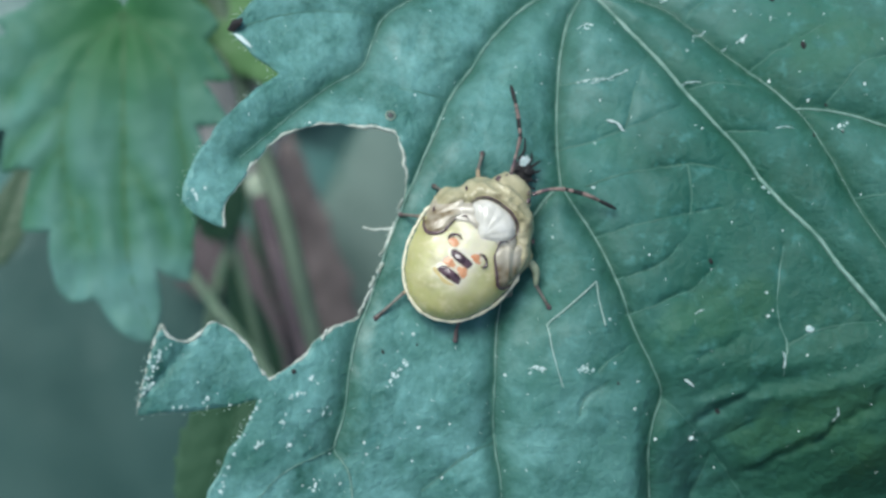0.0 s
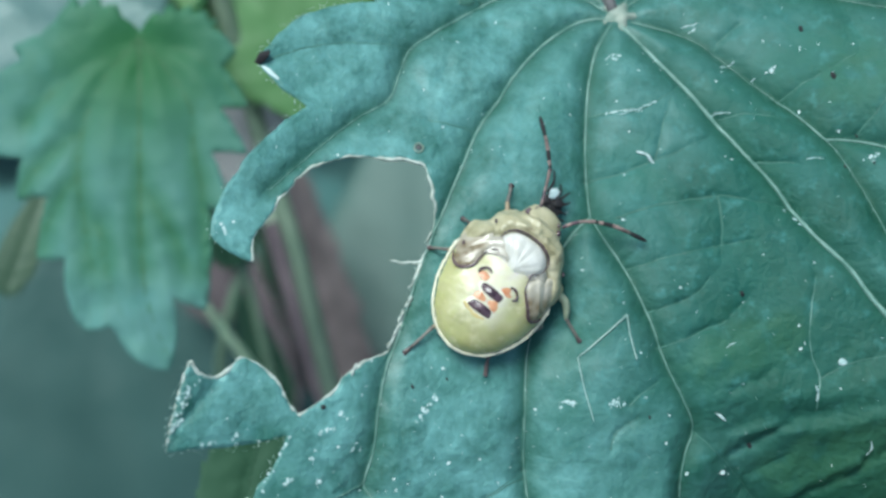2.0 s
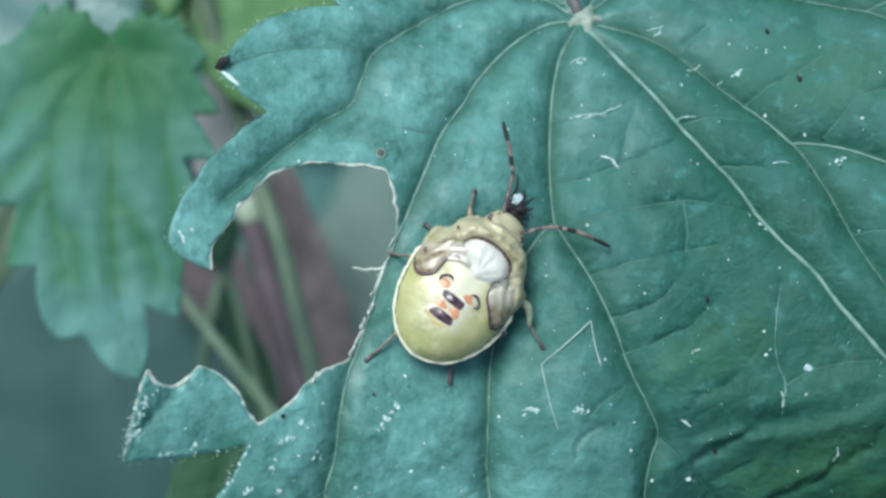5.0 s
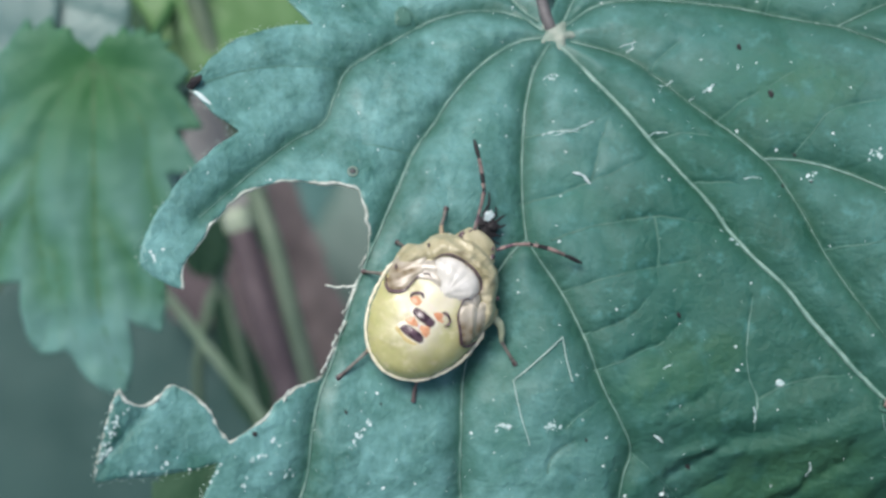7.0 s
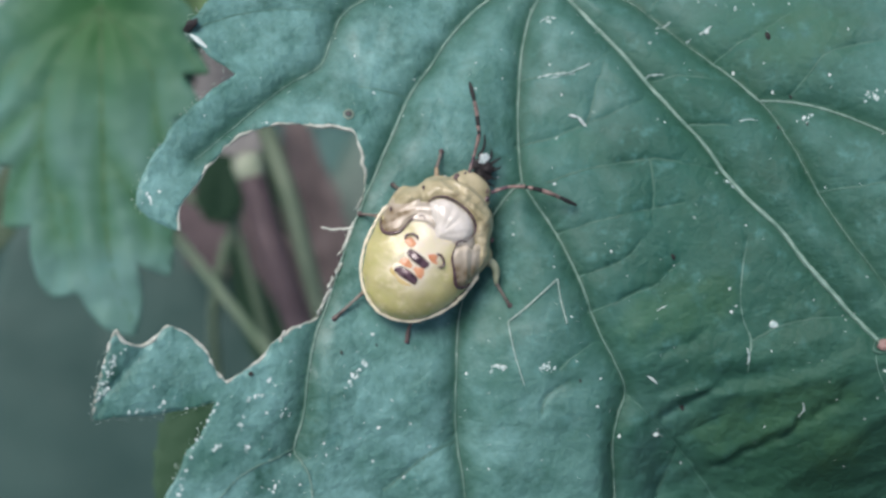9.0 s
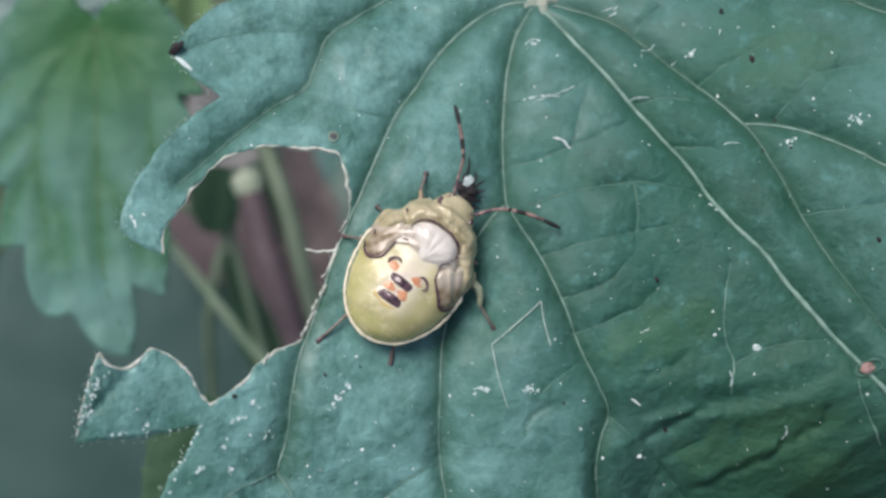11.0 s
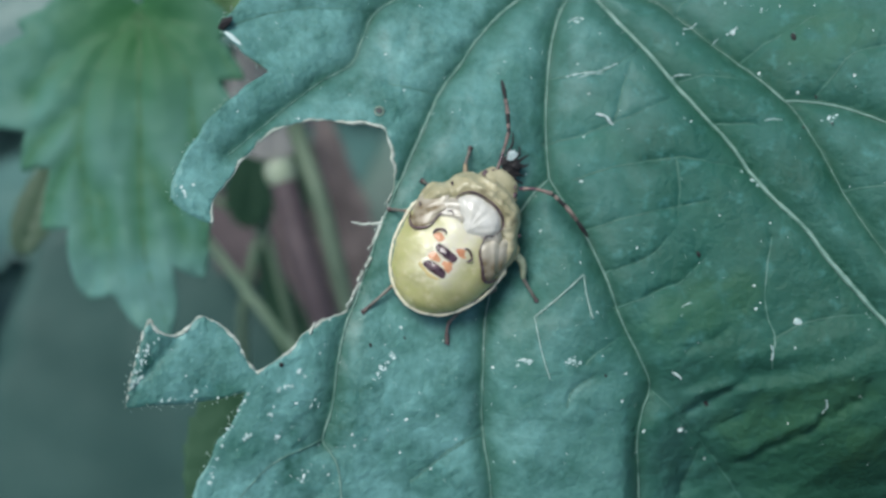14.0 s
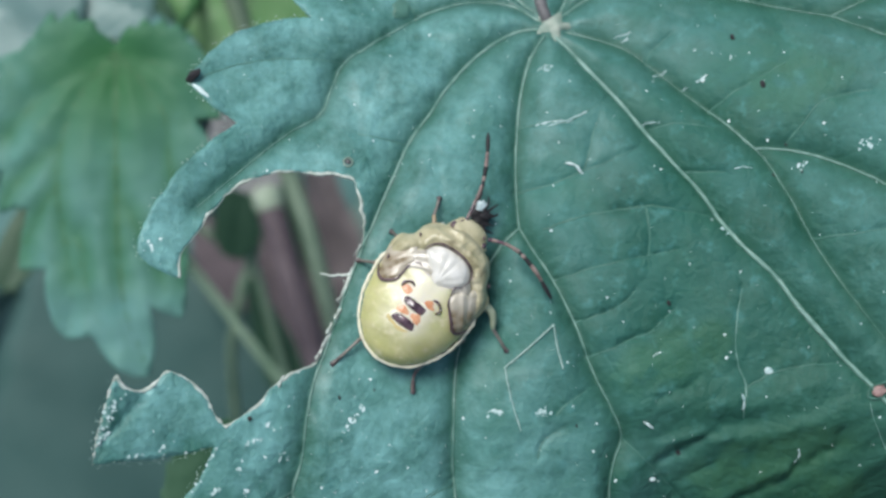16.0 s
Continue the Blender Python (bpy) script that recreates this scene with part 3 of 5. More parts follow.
def bitten_leaf():
    plant = thing("leafy_plant", G, "tall green plant with a lobed, insect-bitten leaf", "plant")
    ring = leaf_ring()
    fold_lines = [spline(c[0], 0.2) for c in CREASES]
    fine = np.r_[beside(VEIN_LINES.values(), (-0.36, -0.16, 0, 0.16, 0.36), 1), beside([rough_line(q, 0.06, 0.7, 9.0) for q in SIDE_LINES + PALE_LINES], (-0.2, -0.08, 0, 0.08, 0.2), 1), beside(BRANCH_LINES, (-0.14, 0, 0.14), 1), beside(fold_lines, (-0.14, 0, 0.14), 1)]
    # thin out points that crowd where lines meet
    cells = {}
    for q in fine:
        cells.setdefault((round(q[0] / 0.075), round(q[1] / 0.075)), q)
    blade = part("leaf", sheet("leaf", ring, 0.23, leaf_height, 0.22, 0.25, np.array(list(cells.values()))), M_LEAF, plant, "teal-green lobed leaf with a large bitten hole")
    # dark green paints groove shade along with rib pigment, and a shaded lower corner
    tint_and_light(blade.data, VEIN_POINTS, 0.6, 0.75, (20.5, -8.5, 7.5, 0.95))
    co = np.zeros(len(blade.data.vertices) * 3)
    blade.data.vertices.foreach_get("co", co)
    xy = co.reshape(-1, 3)[:, :2] / MM
    # painted light: yellow-green patches broken up by noise
    yellower = sum(np.exp(-(((xy[:, 0] - x) * 0.8) ** 2 + ((xy[:, 1] - y) * 1.3) ** 2) / r ** 2) for x, y, r in LIT_GREEN)
    yellower = np.clip(yellower * (0.6 + 0.9 * wave(xy, 0.9, 6.0)), 0, 0.34)
    blade.data.attributes.new("lit_green", "FLOAT", "POINT").data.foreach_set("value", yellower)
    for key, (_, r) in VEINS.items():
        line = rough_line(VEIN_LINES[key], 0.03, 0.9, 7.0)
        part("vein", tube("vein", on_leaf(line, 0.05), [q * (0.33 + 0.32 * abs(noise.noise(Vector((i * 0.37, len(key) + ord(key), 0.0)))) ** 0.5) for i, q in enumerate(np.interp(np.linspace(0, 1, 60), np.linspace(0, 1, len(r)), r))], 8, 0.8), M_VEIN, blade)
    for line in SIDE_LINES:
        part("vein", tube("vein", on_leaf(rough_line(line, 0.06, 0.7, 9.0), 0.0), (0.05, 0.035, 0.015), 6, 0.8), M_SIDE_VEIN, blade)
    for line, mat in zip(PALE_LINES, (M_VEIN, M_VEIN, M_SIDE_VEIN, M_SIDE_VEIN)):
        part("vein", tube("vein", on_leaf(rough_line(line, 0.06, 0.7, 9.0), 0.01), (0.01, 0.025, 0.01, 0.03, 0.045, 0.02), 6, 0.8), mat, blade)
    for line, r in ((BITE, 0.056), (FLAP, 0.062), (FLAP_BACK, 0.045)):
        s = spline(line, 0.16)
        s[1:-1] = rough_line(s[1:-1], {18: 0.11, 8: 0.09, 4: 0.05}[len(line)], 0.6 if line is BITE else 0.5, 2.0)
        rr = [r * (0.2 + 1.7 * random.random() ** 1.4) for _ in range(46)]
        part("bitten_edge", tube("bitten_edge", on_leaf(s, -0.05), rr, 6), M_RIM, blade, "pale dry brown edge of the bite")
    stub = on_leaf(rough_line(spline([(-0.48, 2.52), (-1.12, 2.46), (-1.8, 2.53)], 0.1), 0.08, 0.4, 3), 0.0)
    stub[:, 2] = stub[0, 2]
    part("vein_stub", tube("vein_stub", stub, (0.09, 0.05, 0.06, 0.03), 6), M_RIM, blade, "dry vein left standing in the bite")
    # frayed knots of dry tissue where the bite runs along the vein
    for x, y, r in FRAYS:
        knot = rough_line([(x - 0.16, y - 0.22), (x - 0.03, y), (x + 0.05, y + 0.16), (x + 0.1, y + 0.3)], 0.08, 0.3, 5.0)
        part("bitten_edge", tube("bitten_edge", on_leaf(spline(knot, 0.06), 0.04), (r * 0.3, r, r * 0.5, r * 0.9, r * 0.2), 6), M_RIM, blade, "pale dry brown edge of the bite")
    # petiole and stem
    base = Vector((8.95, 14.6, float(leaf_height(np.array([(8.95, 14.6)]))[0])))
    pet = spline([(8.85, 14.5, base.z - 0.3), (8.55, 15.3, base.z - 0.35), (8.15, 17.2, base.z - 1.4), (7.6, 21, base.z - 6), (8.4, 32, base.z - 20), (9, 44, base.z - 38)], 0.6)
    part("petiole", tube("petiole", pet, (0.3, 0.3, 0.4, 0.7, 1.0), 12), M_HUSK, plant, "purplish hairy petiole")
    star = rough_line([(9.0 + (0.72 + 0.2 * math.cos(5 * a + 0.6)) * math.cos(a), 14.45 + (0.62 + 0.2 * math.cos(5 * a + 0.6)) * math.sin(a)) for a in np.linspace(0, 2 * math.pi, 60)[:-1]], 0.08, 0.4, 3)

    def star_height(xy):
        return leaf_height(xy) - 0.02 + 0.2 * (1 - np.exp(-near(xy, star) / 0.25))

    part("vein_hub", sheet("vein_hub", star, 0.12, star_height, 0.05), M_HUB, blade, "pale hub where the veins meet")
    foot = G.inverted() @ Vector((0.012, 0.14, -0.01))
    knee = pet[-1]
    stem = spline([G.inverted() @ Vector((0.01, 0.05, 0.47)) * 1000, tuple(knee), tuple(foot * 1000)], 6)
    part("stem", tube("stem", stem, (1.2, 1.9, 2.6), 12), M_STEM, plant)
    return plant


# ---- the nettle leaf beside it ----
def nettle_leaf():
    plant = thing("nettle_plant", at(0, 0, -28), "serrated nettle leaf hanging behind the bitten leaf", "plant")
    right = [(-17.4, 18.7), (-17.07, 19.26), (-16.5, 19.95), (-16.1, 19.75), (-15.5, 20.5), (-15.1, 19.95), (-14.3, 20.45), (-14.05, 19.85), (-13.3, 20.1), (-13.1, 19.5), (-12.45, 19.5), (-12.97, 19.08), (-12.14, 18.58), (-11.35, 17.56), (-12.06, 16.72),
             (-12.23, 16.54), (-11.33, 15.39), (-10.55, 14.0), (-11.53, 13.9), (-12.33, 13.9), (-11.33, 12.44), (-10.5, 10.93), (-11.67, 11.03), (-12.88, 11.05), (-12.19, 9.55), (-11.82, 8.12),
             (-11.9, 7.33), (-13.05, 7.57), (-12.79, 5.61), (-12.91, 3.47), (-12.93, 2.05), (-13.2, 1.02), (-14.22, 1.34), (-15.18, 1.87), (-14.88, 0.27), (-14.96, -1.32), (-15.37, -2.76)]
    left = [(-15.37, -2.76), (-16.35, -2.72), (-17.4, -2.12), (-18.22, -1.21), (-18.68, -0.36), (-19.07, -0.01), (-19.8, -0.22), (-20.6, -0.26), (-21.27, 0.41), (-21.71, 1.68), (-21.9, 3.09), (-21.84, 4.3),
            (-22.8, 4.17), (-23.74, 4.28), (-23.65, 5.59), (-23.3, 7.23), (-23.09, 8.11), (-24.11, 8.14), (-25.05, 7.92), (-24.99, 9.23), (-24.71, 10.58), (-25.95, 10.65), (-27.22, 10.79), (-27.13, 12.33),
            (-26.64, 13.5), (-27.8, 13.79), (-28.36, 14.89), (-27.46, 15.81), (-26.19, 16.07), (-24.85, 16.81), (-25.45, 17.69), (-24.58, 18.13), (-23.67, 18.43), (-22.77, 19.32), (-22.2, 20.2), (-21.6, 21.0),
            (-21.2, 20.2), (-20.1, 21.1), (-19.85, 20.2), (-18.9, 20.4), (-18.58, 19.6), (-17.75, 19.05), (-17.4, 18.7)]
    ring = []
    for side in (right, left):
        s = []
        for a, b in zip(side[:-1], side[1:]):
            a, b = np.array(a), np.array(b)
            out = np.array([b[1] - a[1], a[0] - b[0]]) * -0.04
            for f in np.arange(5) / 5:
                s.append(a + (b - a) * f + out * math.sin(math.pi * f))
        ring.extend(s)
    ribs = [[(-17.5, 18.4), (-17.45, 17.4), (-17.38, 15.26), (-17.34, 11.67), (-17.29, 8.09), (-17.14, 4.53), (-16.68, 1.33), (-15.41, -2.2)], [(-17.6, 18.2), (-18.12, 17.6), (-19.68, 15.6), (-20.87, 12.71), (-21.16, 9.13), (-20.58, 5.58), (-20.18, 2.04), (-20.5, 0.27)],
            [(-17.4, 18.2), (-16.88, 17.62), (-15.45, 16.01), (-14.18, 13.85), (-13.98, 11.33), (-13.42, 8.47), (-13.2, 4.89), (-13.17, 1.69)], [(-17.7, 18.2), (-18.48, 17.78), (-20.4, 16.67), (-22.83, 14.85), (-24.55, 12.86)],
            [(-17.3, 18.3), (-16.53, 17.99), (-14.4, 17.47), (-12.6, 16.04), (-11.16, 14.24)], [(-17.26, 8.8), (-16.23, 7.38), (-14.97, 5.24), (-14.24, 2.76)], [(-19.9, 6.3), (-19.53, 5.23), (-19.14, 2.75), (-17.88, -0.43)],
            [(-21.1, 9.6), (-22.1, 8.3), (-23.2, 6.2), (-23.5, 4.9)], [(-20.9, 12.3), (-22.4, 11.2), (-24.0, 9.6), (-24.7, 8.5)]]
    lines = [spline(r, 0.3) for r in ribs]
    pts = np.concatenate(lines)

    def height(xy):
        d = near(xy, pts)
        x, y = xy[:, 0] + 17, xy[:, 1] - 8
        return 0.55 * (1 - np.exp(-(d / 1.3) ** 1.3)) - 0.55 - 0.010 * x * x + 0.02 * y - 0.004 * y * y + 0.25 * wave(xy, 4, 2.0)

    blade = part("leaf", sheet("leaf", ring, 0.4, height, 0.25), M_LEFT, plant, "toothed teal-green leaf with deep green ribs")
    tint_and_light(blade.data, pts[pts[:, 1] > 3.5], 1.2, 0.72, (-17.6, 17.2, 7.8, 0.95))
    for i, s in enumerate(lines):
        z = height(s)
        part("vein", tube("vein", np.c_[s, z + 0.02], (0.12, 0.10, 0.08, 0.04) if i == 0 else (0.07, 0.06, 0.05, 0.02) if i < 3 else (0.03, 0.03, 0.015), 8, 0.4), M_LEFT_VEIN, blade)
    pet = spline([(-17.42, 18.3, -0.9), (-17.35, 18.7, -3), (-17, 20, -10), (-16, 25, -21), (-15, 34, -32), (-15, 44, -40)], 0.8)
    part("petiole", tube("petiole", pet, (0.4, 0.45, 0.7), 10), M_LEFT_VEIN, plant)
    inv = plant.matrix_world.inverted()
    stem = spline([inv @ Vector((-0.012, 0.07, 0.45)) * 1000, tuple(pet[-1]), inv @ Vector((-0.02, 0.16, -0.01)) * 1000], 6)
    part("stem", tube("stem", stem, (1.2, 1.8, 2.6), 12), M_STEM, plant)
    return plant


# ---- leaves and stems behind ----
def toothed(length, width, teeth, depth):
    """The ring of a toothed leaf of that length along +y, from its stalk at the origin."""
    ring = []
    for s in (1, -1):
        side = []
        for i in range(teeth * 4 + 1):
            f = i / (teeth * 4)
            w = width / 2 * (math.sin(math.pi * f ** 0.62) ** 0.85 if 0 < f < 1 else 0)
            cut = 1 - depth * ((i % 4) / 4)
            side.append((s * w * cut, length * f + (0.4 if i % 4 == 3 else 0)))
        ring.extend(side[:-1] if s == 1 else list(reversed(side))[:-1])
    return ring


def simple_leaf(length, width, mat, parent, m, bend=0.006, teeth=11, depth=0.22, label=""):
    mid = np.array([(0, y) for y in np.linspace(0, length, 60)])

    def height(xy):
        d = np.abs(xy[:, 0])
        rib = np.abs(np.sin((xy[:, 1] - d * 0.7) * math.pi / (length / 7)))
        return 0.05 * width * (1 - np.exp(-d / (0.08 * width))) + 0.012 * width * rib - bend * (xy[:, 1] - length * 0.3) ** 2 - bend * xy[:, 0] ** 2

    leaf = part("leaf", sheet("leaf", toothed(length, width, teeth, depth), width / 16, height, 0.3), mat, parent, label, m)
    line = np.c_[mid, height(mid) + 0.05]
    part("vein", tube("vein", line, (width * 0.018, width * 0.012, width * 0.004), 6, 0.5), mat, leaf)
    return leaf


def undergrowth_plant(seed):
    rnd = random.Random(seed)
    tall = 190
    plant = thing("undergrowth_plant", Matrix(), "shaded green herb with opposite toothed leaves, out of focus", "plant", "undergrowth plants")
    line = [(6 * math.sin(z / 60 + seed), 5 * math.cos(z / 45 + seed), z) for z in np.linspace(-6, tall, 30)]
    part("stem", tube("stem", line, (2.0, 1.6, 0.9), 8), M_STEM, plant)
    for i, z in enumerate((45, 80, 112, 140, 163, 180, 189)):
        k = int((z + 6) / (tall + 6) * 29)
        x, y, zz = line[k]
        for j in (0, 180):
            size = (64, 60, 55, 48, 38, 28, 18)[i] * rnd.uniform(0.85, 1.1)
            turn = 90 * (i % 2) + j + rnd.uniform(-15, 15)
            simple_leaf(size, size * 0.62, M_UNDER, plant, pose(x * MM, y * MM, zz * MM, 0, 0, turn) @ pose(0, 0, 0, rnd.uniform(-8, 22), rnd.uniform(-12, 12), 0))
    return plant


def loose_stem(name, pts, r, mat, label, node=False):
    """A stem behind the bite: its seen stretch in the leaf's frame, led on down to the ground."""
    inv = G.inverted()
    run = (Vector(pts[-1]) - Vector(pts[-2])).normalized()
    far = Vector(pts[-1]) + run * 25
    end = G @ (far * MM)
    foot = inv @ Vector((end.x + 0.01, end.y + 0.02, -0.01)) * 1000
    midway = inv @ Vector((end.x + 0.006, end.y + 0.008, end.z * 0.6)) * 1000
    st = thing(name, G, label, "stem")
    part("stalk", tube("stalk", spline(list(pts) + [tuple(far), tuple(midway), tuple(foot)], 1.2), r, 12), mat, st)
    if node:
        a, b = Vector(pts[0]), Vector(pts[1])
        d = (b - a).normalized()
        part("node", tube("node", [a - d * 1.0, a - d * 0.7, a, a + d * 0.8, a + d * 1.3], (0.8, 1.3, 1.4, 1.3, 1.1), 12), M_NODE, st, "pale swollen stem node")
    return st


# ---- the shield bug ----
HALF = [(-3.72, 0.0), (-3.62, 0.55), (-3.38, 1.08), (-2.75, 1.75), (-1.75, 2.25), (-0.6, 2.47), (0.2, 2.45), (0.95, 2.42), (1.6, 2.15), (2.3, 1.72), (2.9, 0.92), (3.3, 0.7), (3.72, 0.0)]
BUG_U = np.array([p[0] for p in HALF])
BUG_B = np.array([p[1] for p in HALF])
BACK = spline([(-3.8, 0.0), (-3.4, 0.62), (-2.6, 1.12), (-1.6, 1.38), (-0.9, 1.38), (-0.2, 1.31), (0.5, 1.24), (1.4, 1.24), (2.4, 1.0), (3.1, 0.55), (3.8, 0.0)], 0.08)
BACK_U, BACK_Z = BACK[:, 0], BACK[:, 1]
BUG = (2.89, 1.77, 0.25)
BUG_LEAN = (5, 6, 53.5)
GLAND_V = 0.16


def bug_top(xy):
    """Height of the bug's back in mm over its base: x towards the head, y to its left."""
    u, v = xy[:, 0], xy[:, 1]
    b = np.interp(u, BUG_U, BUG_B) + 1e-3
    crown = np.interp(u, BACK_U, BACK_Z)
    return 0.72 + crown * np.clip(1 - (v / b) ** 2, 0, 1) ** 0.62


def plate(name, ring, mat, parent, lift=0.06, step=0.1, soft=0.12, label="", extra=None, closed=True):
    r = spline(ring, 0.07, True)

    def height(xy):
        d = near(xy, r)
        z = bug_top(xy) - 0.03 + (lift + 0.03) * (1 - np.exp(-(d / soft) ** 1.5))
        return z + (extra(xy, d) if extra else 0)

    return part(name, sheet(name, r, step, height, 0.05, 0.15), mat, parent, label)


def mirrored(ring):
    return [(u, -v) for u, v in ring]


def back_line(pts, lift, step=0.06):
    s = spline(pts, step)
    return np.c_[s, bug_top(s) + lift]


def bug_to_leaf(u, v):
    """Height of the leaf's surface over the bug's base plane, at a place in the bug's own frame."""
    m, w = pose(*BUG, *BUG_LEAN), 0.0
    for _ in range(3):
        q = m @ Vector((u, v, w))
        w += float(leaf_height(np.array([(q.x, q.y)]))[0]) - q.z
    return w


LEG = []


def shield_bug():
    bug = thing("shield_bug", at(*BUG, *BUG_LEAN), "pale yellow-green shield bug nymph with brown wing pads", "insect")
    # abdomen: a closed body, domed above and shallow below
    us = np.concatenate([np.linspace(-3.72, -3.2, 10), np.linspace(-3.1, 2.2, 76)])
    verts, faces, n = [], [], 56
    for u in us:
        b = max(float(np.interp(u, BUG_U, BUG_B)) - (0.05 if u < 0.8 else 0.3), 0.02)
        for k in range(n):
            a = 2 * math.pi * k / n
            v = b * math.cos(a)
            if math.sin(a) >= 0:
                z = float(bug_top(np.array([(u, v)]))[0]) - (0.03 * max(0.0, math.cos((u + 0.25 * math.cos(a) ** 2) * 2 * math.pi / 0.72)) ** 6 * (0.35 + 0.65 * math.cos(a) ** 2) * (u < 0.2) + 0.03 + 0.08 * noise.noise(Vector((u * 1.5, v * 1.5, 2.0)))) * abs(math.sin(a)) - (0.16 * abs(math.sin(a)) if u > 0.6 else 0.0)
            else:
                z = 0.72 + 0.55 * math.sin(a) * min(1, b / 1.2)
            verts.append((u * MM, v * MM, z * MM))
    for i in range(len(us) - 1):
        for k in range(n):
            j = (k + 1) % n
            faces.append((i * n + k, (i + 1) * n + k, (i + 1) * n + j, i * n + j))
    faces += [tuple(range(n)), tuple(reversed(range((len(us) - 1) * n, len(us) * n)))]
    body = part("abdomen", mesh_of("abdomen", verts, faces), M_ABDOMEN, bug, "smooth yellow-green abdomen")
    # cream saddle, with the back's white highlight painted into it
    tint_and_light(body.data, np.array([(u, v) for u in np.arange(-1.9, 0.5, 0.1) for v in np.arange(-0.35, 0.6, 0.1)]), 0.45, 0.95)
    # cream margin with shallow notches between the segments
    rim = spline([(u, v) for u, v in reversed(HALF[1:7])] + [HALF[0]] + mirrored(HALF[1:7]), 0.06)
    rim = rough_line(rim * (1.008, 1.012), 0.055, 0.6, 5.0)
    rr = [(0.072 - 0.025 * max(0, math.cos(2 * math.pi * i / 9)) ** 4) * random.uniform(0.8, 1.2) for i in range(90)]
    rr[:4], rr[-4:] = [0.03, 0.05, 0.08, 0.1], [0.1, 0.08, 0.05, 0.03]
    part("abdomen_margin", tube("abdomen_margin", np.c_[rim, np.full(len(rim), 0.77)], rr, 8, 0.75), M_MARGIN, bug, "cream rim of the abdomen")
    # thorax
    def both_sides(half):
        return half + [(u, -v) for u, v in reversed(half[1:-1])]

    def swelling(xy, d):
        u, v = xy[:, 0], np.abs(xy[:, 1])
        fold = 0.12 * np.exp(-((u - 2.15) / 0.2) ** 2) - 0.08 * np.exp(-((u - 2.5 + 0.12 * v) / 0.12) ** 2) + 0.10 * np.exp(-((u - 2.72) / 0.12) ** 2)
        collar = 0.16 * np.exp(-((u - 0.75) / 0.45) ** 2 - ((v - 2.05) / 0.28) ** 2) + 0.16 * np.exp(-((u - 2.4) / 0.25) ** 2 - ((v - 1.35) / 0.25) ** 2) - 0.08 * np.exp(-((u - 1.55) / 0.2) ** 2 - ((v - 1.75) / 0.25) ** 2)
        return fold + collar + 0.13 * wave(xy, 0.75, 3.0, 3) + 0.02 * wave(xy, 0.2, 8.0, 1)

    plate("mesonotum", both_sides([(1.5, 0.0), (1.4, 0.9), (0.9, 1.6), (0.35, 1.9), (0.05, 1.6), (0.3, 1.05), (0.42, 0.6), (0.4, 0.0)]), M_MEMBRANE, bug, 0.04, 0.06, 0.1, "pale glossy plate under the wing pads",
          lambda xy, d: 0.025 * np.sin(xy[:, 0] * 9 + np.abs(xy[:, 1]) * 5) * np.clip(d / 0.2, 0, 1))
    plate("scutellum", [(1.88, 0.0), (1.84, 0.5), (1.62, 0.92), (1.25, 1.14), (0.9, 0.88), (0.58, 0.5), (0.32, 0.2), (0.22, 0.02), (0.3, -0.3), (0.5, -0.75), (0.72, -1.04), (1.2, -1.14), (1.62, -0.92), (1.84, -0.5)], M_SHIELD, bug, 0.16, 0.05, 0.16, "ivory glossy scutellum with fanned creases",
          lambda xy, d: sum(-0.03 * np.exp(-((np.degrees(np.arctan2(xy[:, 1] - 0.02, xy[:, 0] - 0.3)) - a) / 6.0) ** 2) * np.clip(d / 0.2, 0, 1) * np.clip(np.hypot(xy[:, 1], xy[:, 0] - 0.3) / 0.5, 0, 1) for a in (-47, -12, 9, 34)) + 0.06 * np.exp(-((xy[:, 0] - 1.2) / 0.5) ** 2))
    # wing pads: brown lobes with a dark hind edge, slipped under the pronotum
    for side, inner in ((1, [(0.55, 1.3), (0.3, 1.36), (-0.15, 1.42)]), (-1, [(0.5, 0.95), (0.18, 0.88), (-0.13, 1.0)])):
        ring = [(1.25, 1.7), (0.9, 1.4)] + inner + [(-0.55, 1.5), (-0.86, 1.82), (-0.88, 2.04), (-0.7, 2.26), (-0.3, 2.42), (0.2, 2.5), (0.7, 2.46), (1.1, 2.2)]
        p = plate("wing_pad", [(u, v * side) for u, v in ring], M_PAD, bug, 0.10, 0.06, 0.12, "glossy brown wing pad with a dark edge",
                  lambda xy, d: 0.05 * np.exp(-((xy[:, 0] * 0.8 + np.abs(xy[:, 1]) - 1.75) / 0.14) ** 2) - 0.04 * np.exp(-((xy[:, 0] * 0.7 + np.abs(xy[:, 1]) - 2.05) / 0.1) ** 2))
        tint_and_light(p.data, np.array([(-0.8, 1.95), (-0.6, 1.7), (-0.55, 2.2)] + ([(-0.3, 1.95), (0.0, 2.2), (0.1, 1.95), (0.3, 1.75)] if side == 1 else [(-0.35, 1.5), (-0.3, 2.3), (-0.25, 1.9), (0.05, 2.2)])) * (1, side), 0.36, 1.0)
        edge = [inner[-2], inner[-1], (-0.57, 1.48), (-0.88, 1.81), (-0.91, 2.05), (-0.72, 2.28), (-0.4, 2.42)]
        part("wing_pad_edge", tube("wing_pad_edge", back_line([(u, v * side) for u, v in edge], 0.06), (0.025, 0.05, 0.065, 0.075, 0.06, 0.025), 6), M_DARK, p)
        if side == 1:
            fold = [(0.48, 1.25), (0.6, 1.05), (0.5, 0.88)]
        else:
            fold = [(0.85, 1.1), (0.62, 0.8), (0.3, 0.85), (-0.05, 0.92)]
